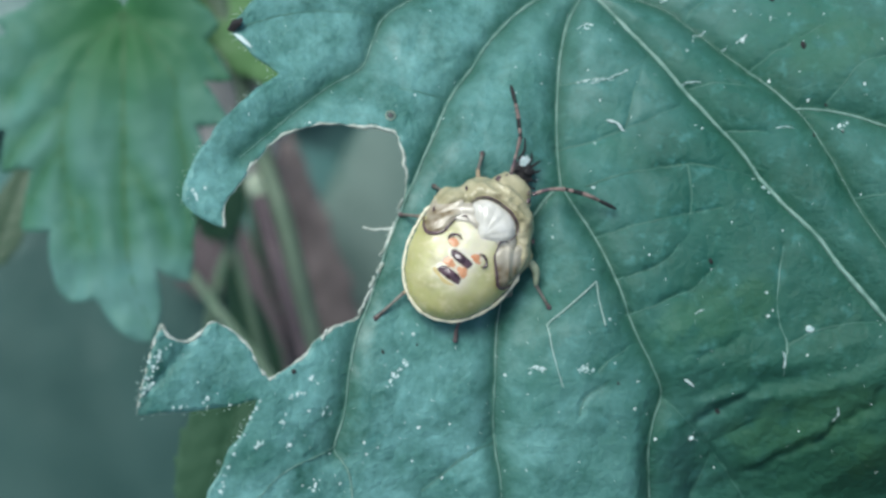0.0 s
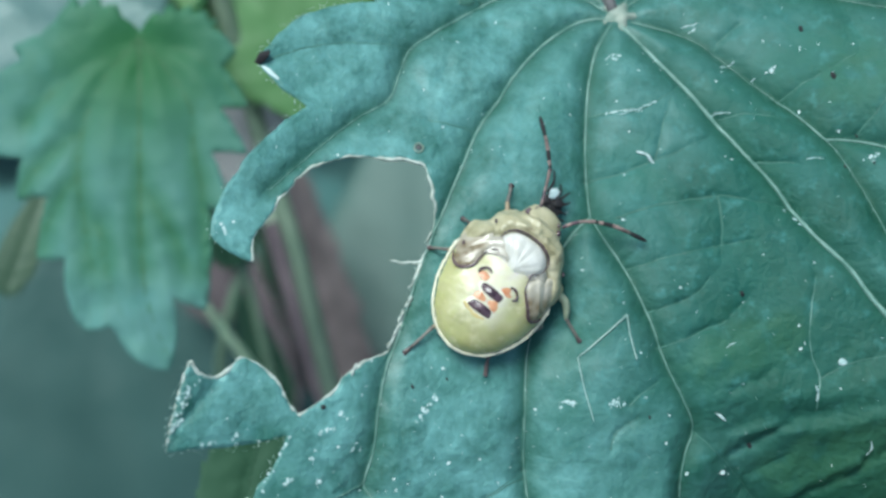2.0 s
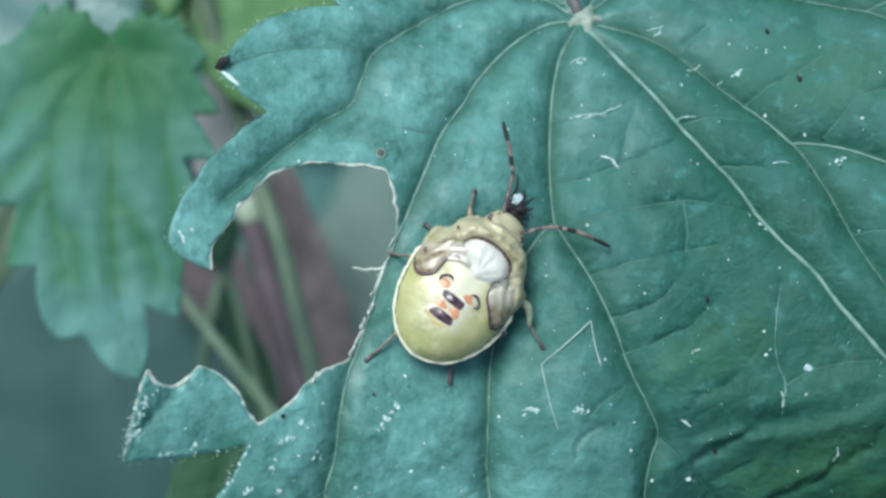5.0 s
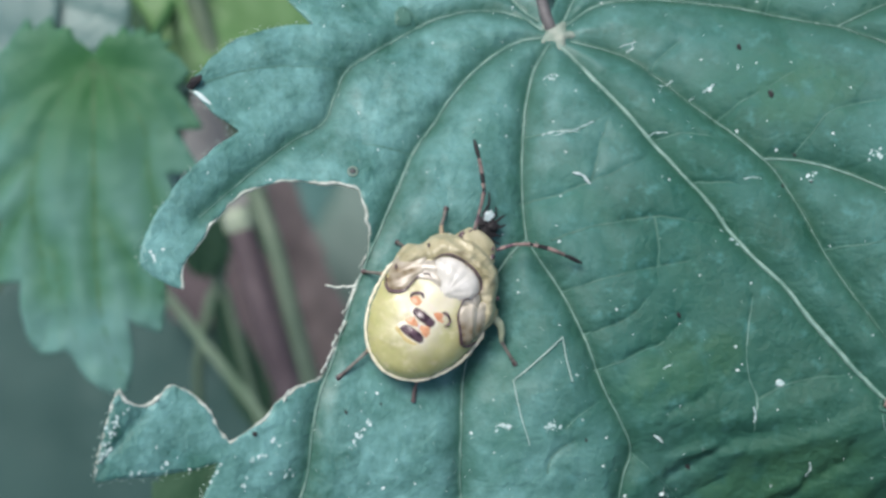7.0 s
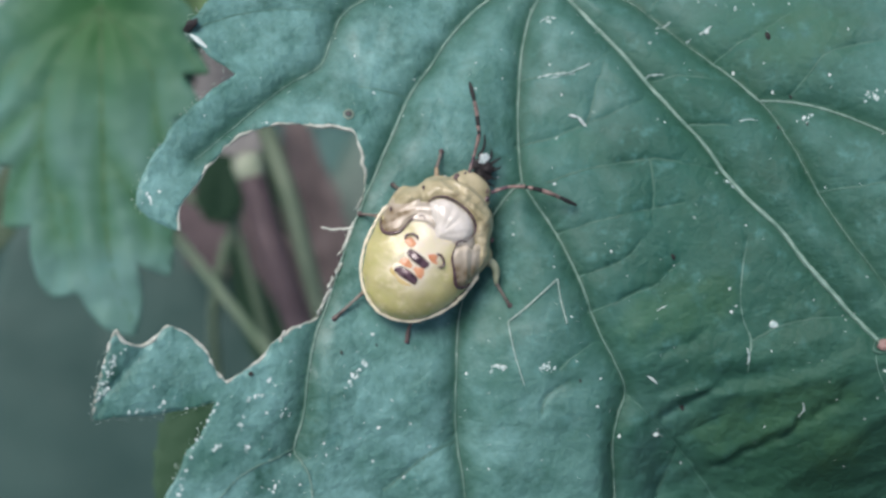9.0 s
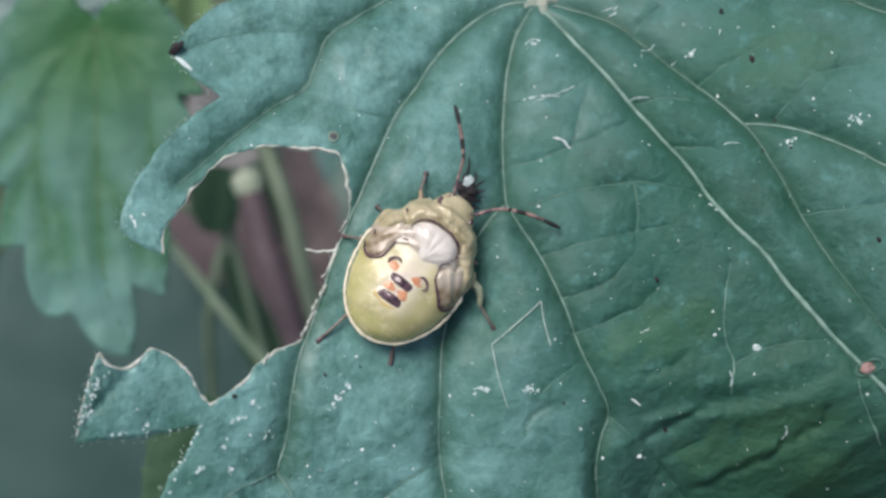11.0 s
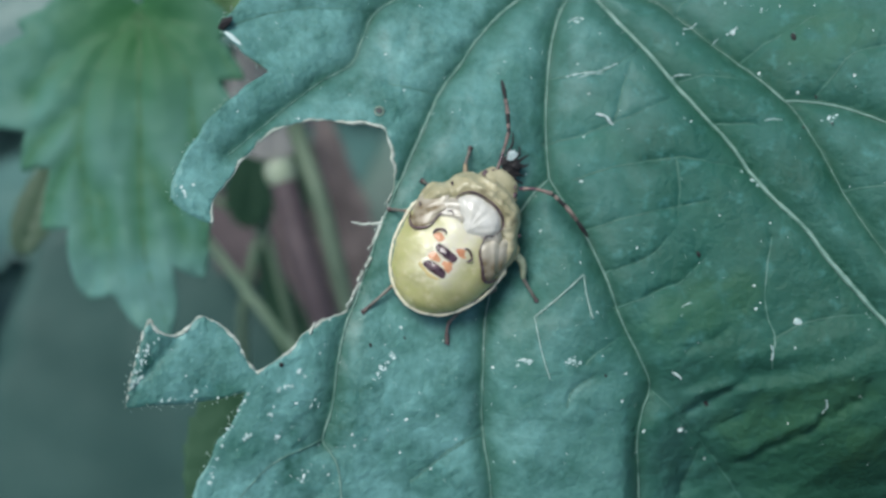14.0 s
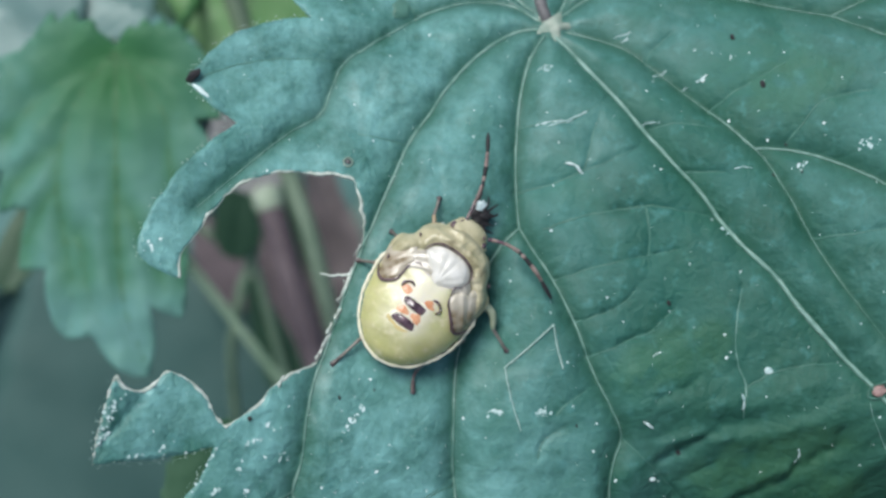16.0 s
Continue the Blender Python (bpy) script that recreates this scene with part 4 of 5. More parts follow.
        part("dark_seam", tube("dark_seam", back_line([(u, v * side) for u, v in fold], 0.07), (0.02, 0.035, 0.03, 0.015), 6), M_DARK, bug)
    # the pronotum, its hind edge bowed round the scutellum
    plate("pronotum", both_sides([(1.97, 0.0), (1.92, 0.45), (1.70, 0.98), (1.3, 1.26), (1.0, 1.62), (0.55, 2.02), (0.08, 2.36), (0.4, 2.52), (0.9, 2.56), (1.3, 2.45), (1.52, 2.08), (1.78, 1.92), (2.2, 1.82), (2.6, 1.48), (2.85, 1.02), (2.96, 0.5), (2.98, 0.0)]),
          M_TAN, bug, 0.17, 0.06, 0.16, "smooth tan pronotum with swollen corners", swelling)
    part("dark_seam", tube("dark_seam", back_line([(1.16, 1.24), (1.5, 1.14), (1.8, 0.84), (1.92, 0.4), (1.93, 0.0), (1.9, -0.42), (1.7, -0.92), (1.33, -1.16), (0.9, -1.06)], 0.15), (0.02, 0.04, 0.05, 0.04, 0.045, 0.055, 0.05, 0.03, 0.015), 6), M_DARK, bug)
    for u, v, r in ((0.1, 2.33, 0.06), (1.72, -2.08, 0.075), (1.66, 1.76, 0.07), (2.9, 0.82, 0.06)):
        part("shoulder_mark", tube("shoulder_mark", back_line([(u - 0.1, v - 0.05), (u, v), (u + 0.1, v + 0.04)], 0.2), (0.02, r, 0.02), 6), M_DARK, bug)
    # gland plates, each with a cream surround, orange flecks and a small arc before them
    for side, arc, fleck in ((1, [(-0.68, 1.12), (-0.5, 1.13), (-0.33, 0.98), (-0.28, 0.8), (-0.38, 0.64)], (-0.64, 0.83)), (-1, [(-0.4, -0.36), (-0.34, -0.58), (-0.48, -0.82), (-0.66, -0.88), (-0.8, -0.76)], (-0.66, -0.36))):
        part("gland_ring", tube("gland_ring", back_line(arc, 0.02), (0.03, 0.065, 0.05, 0.06, 0.025), 6), M_DARK, bug)
        oval = rough_line([(fleck[0] + 0.18 * math.sin(a), fleck[1] + 0.25 * math.cos(a)) for a in np.arange(14) * math.pi / 7], 0.07, 0.2, 4.0)
        plate("orange_patch", oval, M_ORANGE, bug, 0.02, 0.04, 0.2)
        oval = rough_line([(-1.47 + 0.44 * math.sin(a), 0.13 + 0.35 * side + 0.29 * math.cos(a)) for a in np.arange(18) * math.pi / 9], 0.09, 0.25, 6.0)
        plate("orange_patch", oval, M_ORANGE, bug, 0.022, 0.04, 0.25)
    plate("orange_patch", [(-2.02, -0.35), (-2.1, 0.25), (-1.95, 0.78), (-2.1, 0.86), (-2.3, 0.5), (-2.4, 0.1), (-2.32, -0.25)], M_AMBER, bug, 0.015, 0.05, 0.1)
    for u, mid, half in ((-1.06, 0.15, 0.58), (-1.88, 0.16, 0.58)):
        halo = [(u + 0.35 * math.sin(a) * (1 + 0.1 * math.sin(4 * a + u)), mid + (half + 0.13) * math.cos(a)) for a in np.arange(16) * math.pi / 8]
        plate("gland_surround", halo, M_MARGIN, bug, 0.022, 0.05, 0.12, "cream surround of the gland plate")
        ring = [(u + 0.03 * math.cos(a + u) + 0.28 * (1 - 0.28 * math.sin(a) ** 2) * math.copysign(abs(math.sin(a)) ** 0.8, math.sin(a)), mid + half * (1 + 0.05 * math.sin(3 * a + u * 5)) * math.copysign(abs(math.cos(a)) ** 0.85, math.cos(a))) for a in np.arange(20) * math.pi / 10]
        p = plate("gland_plate", ring, M_DARK, bug, 0.085, 0.045, 0.06, "shiny dark purple gland plate", lambda xy, d: 0.035 * np.cos((xy[:, 1] - 0.15) * 8) * np.clip(d / 0.15, 0, 1))
        # painted highlight: a greyish lilac streak across the plate's middle
        oval = [(u + 0.07 + 0.055 * math.sin(a), mid + 0.02 + 0.26 * math.cos(a)) for a in np.arange(10) * math.pi / 5]
        plate("pale_middle", oval, M_PLATE_GLINT, p, 0.115, 0.04, 0.05, "greyish lilac highlight painted on the plate's middle")
    # head
    hv, hf, hn = [], [], 24
    hu = np.linspace(2.5, 3.68, 14)
    for u in hu:
        w = max(0.03, float(np.interp(-u, [-3.68, -3.52, -3.25, -3.0, -2.5], [0.35, 0.70, 0.86, 0.98, 1.08])))
        tall_ = max(0.03, float(np.interp(u, [2.5, 3.0, 3.5, 3.78], [0.62, 0.52, 0.34, 0.08])))
        for k in range(hn):
            a = 2 * math.pi * k / hn
            lump = 1 + 0.16 * noise.noise(Vector((u * 3, math.cos(a) * w * 3, math.sin(a) * 2)))
            hv.append((u * MM, w * lump * math.cos(a) * MM, (0.86 - 0.18 * (u - 2.5) + tall_ * lump * math.sin(a)) * MM))
    for i in range(len(hu) - 1):
        for k in range(hn):
            j = (k + 1) % hn
            hf.append((i * hn + k, (i + 1) * hn + k, (i + 1) * hn + j, i * hn + j))
    hf += [tuple(range(hn)), tuple(reversed(range((len(hu) - 1) * hn, len(hu) * hn)))]
    head = part("head", mesh_of("head", hv, hf), M_TAN, bug)
    for side in (1, -1):
        eye = bpy.data.meshes.new("eye")
        bm = bmesh.new()
        bmesh.ops.create_uvsphere(bm, u_segments=14, v_segments=10, radius=0.16 * MM)
        for v in bm.verts:
            v.co = Vector((v.co.x * 1.2, v.co.y * 0.8, v.co.z)) + Vector((2.98, 0.82 * side, 0.98)) * MM
        bm.to_mesh(eye)
        bm.free()
        eye.polygons.foreach_set("use_smooth", [True] * len(eye.polygons))
        part("eye", eye, M_DARK, head, "dark compound eye")
        part("cheek_mark", tube("cheek_mark", [(3.25, 0.66 * side, 1.0), (3.4, 0.58 * side, 0.95)], (0.05, 0.05), 6), M_DARK, head)
    # legs: hip, knee and foot, from front to hind
    legs = [((2.2, 1.2), (2.9, 1.72), (3.75, 1.95)), ((0.6, 1.9), (1.15, 2.45), (1.26, 2.78)), ((-0.2, 1.9), (-0.4, 2.6), (-0.66, 3.2)), ((-2.2, 0.7), (-3.5, 1.1), (-5.1, 1.42)),
            ((-0.1, -1.5), (-0.88, -2.6), (-3.98, -1.76)), ((0.9, -1.8), (0.4, -3.42), (-0.02, -4.5))]
    for i, (hip, knee, foot) in enumerate(legs):
        zf = bug_to_leaf(*foot) + 0.05
        zk = max(bug_to_leaf(*knee) + 0.4, 0.3)
        hip3, knee3, foot3 = np.array((*hip, 0.35)), np.array((*knee, zk)), np.array((*foot, zf))
        if i == 4:
            shin = spline([knee3, np.array((-2.2, -1.8, 0.3)), np.array((-3.2, -1.42, 0.12)), foot3], 0.1)
        elif i == 5:
            bend = np.array((0.95, -2.85, zk + 0.2))
            shin = spline([knee3, foot3], 0.1)
        else:
            shin = spline([knee3, knee3 * 0.45 + foot3 * 0.55 + np.array((0, 0, 0.06)), foot3], 0.1)
        cut = int(len(shin) * 0.72)
        # the right hind leg folds, so it is built about its hip and knee
        o, k = (hip3, knee3) if i == 4 else (np.zeros(3), np.zeros(3))
        mo = pose(*(o * MM))
        mk = pose(*((k - o) * MM))
        leg = part("leg", tube("leg", spline([hip3, bend if i == 5 else (hip3 + knee3) / 2 + np.array((0, 0, 0.04)), knee3], 0.1) - o, (0.15, 0.2, 0.17, 0.10) if i == 5 else (0.10, 0.12, 0.085), 10), M_SHANK if i < 4 else M_FEMUR, bug, "", mo)
        lower = [part("shin", tube("shin", shin[:cut + 1] - k, (0.095, 0.07, 0.065, 0.075), 8), M_SHIN, leg, "", mk),
                 part("foot", tube("foot", shin[cut:] - k, (0.08, 0.065, 0.105, 0.09), 8), M_LEG, leg, "dark foot", mk),
                 part("claw", tube("claw", [shin[-1] + (0, 0, 0.02) - k, shin[-1] + (shin[-1] - shin[-3]) * 0.5 - k], (0.135, 0.085), 6), M_DARK, leg, "", mk)]
        if i == 4:
            LEG.append((leg, lower, o, k - o))
    # antennae: each from its socket, the outer segments jointed to the inner
    out = {}
    for side, key, inner, outer in ((1, "left", [(0, 0, 0), (0.75, 0.30, 0.05), (1.65, 0.70, 0.16)], [(0, 0, 0), (0.82, 0.80, 0.02), (1.62, 1.72, -0.1)]),
                                    (-1, "right", [(0, 0, 0), (0.62, -0.45, 0.08), (1.08, -1.02, 0.14)], [(0, 0, 0), (0.42, -0.98, 0.02), (0.80, -2.42, -0.2)])):
        root = (3.45, 0.45, 0.85) if side == 1 else (3.40, -0.82, 0.85)
        a = part("antenna", tube("antenna", spline(inner, 0.08), (0.09, 0.08, 0.07, 0.10), 8), M_ANTENNA, bug, "reddish jointed antenna", pose(*[q * MM for q in root]))
        line = spline(outer, 0.08)
        cut = int(len(line) * 0.62)
        b = part("antenna_end", tube("antenna_end", line[:cut + 1], (0.07, 0.10, 0.08), 8), M_ANTENNA, a, "", pose(*[q * MM for q in inner[-1]]))
        # thing > part > sub-part: the dark club is the outer segments' second slot
        club = tube("club", line[cut:], (0.07, 0.105, 0.09, 0.035), 8)
        joined = bmesh.new()
        joined.from_mesh(b.data)
        k = len(joined.faces)
        joined.from_mesh(club)
        joined.faces.ensure_lookup_table()
        for f in joined.faces[k:]:
            f.material_index = 1
        joined.to_mesh(b.data)
        joined.free()
        b.data.materials.append(M_GRAIN)
        # dark bands along the inner segments
        a.data.materials.append(M_DARK)
        for ob in (a, b):
            for f in ob.data.polygons:
                far = f.center.length / MM
                if f.material_index == 0 and math.sin(far * 4.3 + 1.5 * math.sin(far * 7)) > 0.8:
                    f.material_index = 1
        out[key] = (a, b, root, inner[-1])
    return bug, out


def debris():
    """A shrivelled scrap with bristles and a white flake, stuck before the bug's head."""
    m = at(*BUG, *BUG_LEAN)
    scrap = thing("plant_scrap", m, "shrivelled dark scrap with a white flake on the leaf", "debris")
    z = bug_to_leaf(4.3, 0.1)
    bm = bmesh.new()
    bmesh.ops.create_icosphere(bm, subdivisions=3, radius=1)
    for v in bm.verts:
        n = 1 + 0.45 * noise.noise(v.co * 1.7)
        v.co = Vector(((4.25 + 0.46 * v.co.x * n), (0.0 + 0.48 * v.co.y * n), (z + 0.3 + 0.33 * v.co.z * n))) * MM
    lump = bpy.data.meshes.new("lump")
    bm.to_mesh(lump)
    bm.free()
    part("lump", lump, M_GRAIN, scrap)
    bm = bmesh.new()
    bmesh.ops.create_icosphere(bm, subdivisions=3, radius=1)
    for v in bm.verts:
        n = 1 + 0.8 * noise.noise(v.co * 2.1 + Vector((4, 0, 0)))
        v.co = Vector(((4.56 + 0.22 * v.co.x * n), (0.26 + 0.19 * v.co.y * n), (z + 0.58 + 0.12 * v.co.z * n))) * MM
    flake = bpy.data.meshes.new("flake")
    bm.to_mesh(flake)
    bm.free()
    part("flake", flake, M_FLAKE, scrap, "white papery flake")
    for a, b, c in (((4.4, 0.1), (4.8, 0.02), (5.15, 0.22)), ((4.4, -0.1), (4.8, -0.22), (5.1, -0.35)), ((4.3, -0.2), (4.5, -0.45), (4.75, -0.6)), ((4.1, -0.2), (4.1, -0.5), (4.2, -0.75)),
                    ((4.5, 0.5), (5.0, 0.55), (5.5, 0.85)), ((4.0, 0.0), (3.8, -0.45), (3.9, -0.9))):
        part("bristle", tube("bristle", spline([(*a, z + 0.3), (*b, z + 0.42), (*c, z + 0.28)], 0.08), (0.075, 0.06, 0.03), 6), M_GRAIN, scrap)
    return scrap


# ---- small things on the leaf ----
def blob(name, x, y, sx, sy, sz, mat, label, category, turn=0.0, group="", lift=0.0):
    z = float(leaf_height(np.array([(x, y)]))[0])
    bm = bmesh.new()
    bmesh.ops.create_icosphere(bm, subdivisions=2, radius=1)
    for v in bm.verts:
        n = 1 + 0.4 * noise.noise(v.co * 1.6 + Vector((x, y, 0)))
        v.co = Vector((v.co.x * sx * n, v.co.y * sy * n, v.co.z * sz * n)) * MM
    me = bpy.data.meshes.new(name)
    bm.to_mesh(me)
    bm.free()
    ob = part(name, me, mat)
    ob.matrix_world = at(x, y, z + sz * 0.6 + lift, 0, 0, turn)
    return tagged(ob, label, category, group)


def small_things():
    for x, y, s in ((13.79, 1.16, 0.10), (18.36, 11.16, 0.13), (17.23, 13.54, 0.12), (9.6, -4.3, 0.06), (-0.9, -2.9, 0.07), (14.3, -5.6, 0.12), (0.6, -2.6, 0.05), (19.81, 7.05, 0.06), (23.21, 2.86, 0.1), (18.67, 6.94, 0.06), (19.3, 8.35, 0.07)):
        blob("dark_grain", x, y, s * 0.85, s * 1.4, s * 0.7, M_GRAIN, "tiny dark grain of dirt on the leaf", "grain", 20, "dark grains")
    blob("dark_grain", -7.45, 11.45, 0.42, 0.22, 0.2, M_GRAIN, "dark withered tip of the leaf lobe", "grain", 40)
    for x, y, sx, sy, turn in ((18.1, -1.85, 0.2, 0.15, 0), (15.77, 11.51, 0.12, 0.12, 0), (12.82, -4.26, 0.30, 0.06, -40), (-7.1, 10.75, 0.42, 0.10, -38), (13.17, -6.84, 0.14, 0.1, 0)):
        blob("white_flake", x, y, sx, sy, 0.05, M_RESIDUE_GLINT if sx < 0.28 and sy > 0.14 else M_FLAKE, "small white papery flake on the leaf", "flake", turn, "white flakes")
    blob("leaf_gall", 22.85, -2.73, 0.36, 0.25, 0.2, M_PINK, "pinkish gall in a pale cup on the thick vein", "gall", 25)
    cup = rough_line([(22.86 + 0.5 * math.cos(a) - 0.14 * math.sin(a), -2.74 + 0.26 * math.sin(a) + 0.26 * math.cos(a)) for a in np.linspace(0, 2 * math.pi, 26)], 0.05, 0.3, 6.0)
    ring = part("gall_cup", tube("gall_cup", on_leaf(cup, 0.08), [0.02, 0.05, 0.03, 0.06, 0.035, 0.02], 8), M_SIDE_VEIN)
    ring.matrix_world = G
    tagged(ring, "pale raised cup of tissue round the gall", "gall cup")
    husk = part("white_flake", tube("white_flake", on_leaf(spline([(9.3, 7.62), (9.75, 7.5), (9.98, 7.22), (10.12, 7.1)], 0.08), 0.06), (0.02, 0.07, 0.03, 0.08, 0.05, 0.02), 6, 0.6), M_FLAKE)
    husk.matrix_world = G
    tagged(husk, "crooked white papery shred on the leaf", "flake", "white flakes")
    # the bent white fibre
    line = spline([(7.09, -4.49), (6.67, -3.1), (6.4, -1.67)], 0.15).tolist() + spline([(6.4, -1.67), (7.37, -0.88), (8.6, 0.22)], 0.15).tolist() + spline([(8.6, 0.22), (8.74, -0.75), (9, -1.75)], 0.15).tolist()
    fibre = part("fibre", tube("fibre", on_leaf(line, 0.09), (0.016, 0.02, 0.021, 0.025, 0.021, 0.028), 6), M_FIBRE)
    fibre.matrix_world = G
    tagged(fibre, "thin bent white plant fibre lying on the leaf", "fibre")
    # pin-prick hole with its pale rim
    ring = [(-0.59 + 0.2 * math.cos(a), 7.59 + 0.2 * math.sin(a)) for a in np.linspace(0, 2 * math.pi, 20)]
    prick = thing("puncture", G, "small round feeding puncture in the leaf", "puncture")
    part("rim", tube("rim", on_leaf(ring, 0.02), (0.05, 0.035, 0.045), 6), M_HUB, prick)
    part("pit", tube("pit", on_leaf([(-0.72, 7.59), (-0.59, 7.59), (-0.46, 7.59)], 0.0), (0.06, 0.15, 0.06), 10, 0.3), M_HUSK, prick)
    # dust and painted glints: many small pale specks
    rnd = random.Random(5)
    ring = leaf_ring()
    verts, faces = [], []
    spots = []
    while len(spots) < 430:
        x, y = rnd.uniform(-10, 24), rnd.uniform(-9, 17)
        d = min((x + 4) ** 2 + (y + 5.5) ** 2, (x - 0) ** 2 + (y + 5) ** 2)
        if rnd.random() < 0.35 + 0.65 * math.exp(-d / 14):
            spots.append((x, y))
    xy = np.array(spots)
    keep = inside(xy, ring)
    xy = xy[keep]
    z = leaf_height(xy)
    for (x, y), h in zip(xy, z):
        s = 0.016 + 0.05 * rnd.random() ** 4
        k = len(verts)
        sx, sy = s * rnd.uniform(0.6, 1.8), s
        turn = rnd.uniform(0, 3.1)
        for a in range(6):
            p, q = sx * math.cos(a * 1.047), sy * math.sin(a * 1.047)
            verts.append(((x + p * math.cos(turn) - q * math.sin(turn)) * MM, (y + p * math.sin(turn) + q * math.cos(turn)) * MM, (h + 0.005) * MM))
        verts.append((x * MM, y * MM, (h + 0.02 + s * 0.4) * MM))
        faces += [(k + a, k + (a + 1) % 6, k + 6) for a in range(6)]
    dust = part("dust", mesh_of("dust", verts, faces), M_FLAKE)
    dust.matrix_world = G
    tagged(dust, "scattered pale specks of dust and painted glints on the leaf", "dust", kind="stuff")


def margin_hairs():
    """Short white hairs that stand out from the leaf's margin."""
    rnd = random.Random(8)
    verts, faces = [], []
    for line in (UPPER_LOBES, MIDDLE_LOBE[:-1], FLAP_BACK, FLAP_LOW, LOW_EDGE[:5], BITE[9:14]):
        s = on_leaf(spline(line, 0.16), 0.04)
        for i in range(1, len(s) - 1):
            for _ in range(2):
                if rnd.random() < 0.45:
                    continue
                d = s[i + 1] - s[i - 1]
                d = d / (np.linalg.norm(d) + 1e-9)
                out = np.array([-d[1], d[0], 0.5 + rnd.random()]) * rnd.uniform(-0.3, 1.0)
                a = s[i] + d * rnd.uniform(-0.1, 0.1) + np.array([d[1], -d[0], 0]) * rnd.uniform(0, 0.25)
                tip = a + (out + d * rnd.uniform(-0.8, 0.8)) * rnd.uniform(0.08, 0.22)
                w = np.array([d[0], d[1], 0]) * rnd.uniform(0.018, 0.04)
                k = len(verts)
                verts += [tuple((a - w) * MM), tuple((a + w) * MM), tuple((a + np.array([0, 0, 0.05])) * MM), tuple(tip * MM)]
                faces += [(k, k + 1, k + 3), (k + 1, k + 2, k + 3), (k + 2, k, k + 3), (k, k + 2, k + 1)]
    hairs = part("margin_hairs", mesh_of("margin_hairs", verts, faces), M_FIBRE)
    hairs.matrix_world = G
    tagged(hairs, "short whitish hairs along the leaf margin", "hairs", kind="stuff")


def glints():
    """Clusters of dried white residue on the blade, with glints painted as pale scales."""
    rnd = random.Random(14)
    for cx, cy, n, sx, sy, turn in ((5.96, -3.72, 9, 0.35, 0.15, 5), (8.11, -3.73, 16, 0.36, 0.26, 0), (-0.35, -3.95, 22, 0.8, 0.14, 55), (-4.53, -4.71, 9, 0.3, 0.1, 20), (-3.9, -4.08, 7, 0.25, 0.08, -50), (-3.25, -5.47, 8, 0.2, 0.16, 0), (-5.11, -5.78, 7, 0.12, 0.3, 0), (-6.06, -6.76, 9, 0.2, 0.12, 30), (-4.81, -6.88, 6, 0.15, 0.12, 0), (-3.76, -8.53, 7, 0.2, 0.14, 30),
                                   (-6.2, -5.2, 6, 0.5, 0.07, 63), (-6.8, -6.35, 6, 0.6, 0.08, 66), (-7.25, -7.45, 6, 0.6, 0.08, 68), (-7.65, -8.6, 5, 0.6, 0.08, 70), (-10.2, -3.37, 22, 0.6, 0.16, 66), (-10.5, -4.3, 16, 0.5, 0.1, 66), (-8.22, -4.8, 5, 0.1, 0.1, 0), (8.7, 12.1, 5, 0.3, 0.18, 20), (16.3, 4.5, 5, 0.3, 0.1, -40), (19.7, 7.3, 7, 0.3, 0.15, 0), (-9.2, -5.1, 8, 0.6, 0.12, 3),
                                   (-8.8, 3.5, 9, 0.3, 0.3, 0), (22.65, 8.2, 16, 0.4, 0.35, 0)):
        verts, faces = [], []
        for _ in range(n):
            p, q = rnd.gauss(0, sx * 0.6), rnd.gauss(0, sy * 0.6)
            a = radians(turn)
            x, y = cx + p * math.cos(a) - q * math.sin(a), cy + p * math.sin(a) + q * math.cos(a)
            h = float(leaf_height(np.array([(x, y)]))[0])
            s, k, t = rnd.uniform(0.02, 0.08), len(verts), rnd.uniform(0, 3)
            for b in range(6):
                e, f = s * 1.5 * math.cos(b * 1.047), s * math.sin(b * 1.047)
                verts.append(((x + e * math.cos(t) - f * math.sin(t)) * MM, (y + e * math.sin(t) + f * math.cos(t)) * MM, (h - 0.01) * MM))
            verts.append((x * MM, y * MM, (h + 0.04) * MM))
            faces += [(k + b, k + (b + 1) % 6, k + 6) for b in range(6)]
        g = part("residue", mesh_of("residue", verts, faces), M_RESIDUE_GLINT)
        g.matrix_world = G
        tagged(g, "cluster of dried whitish residue and painted glints on the leaf", "residue", "residue clusters", "stuff")
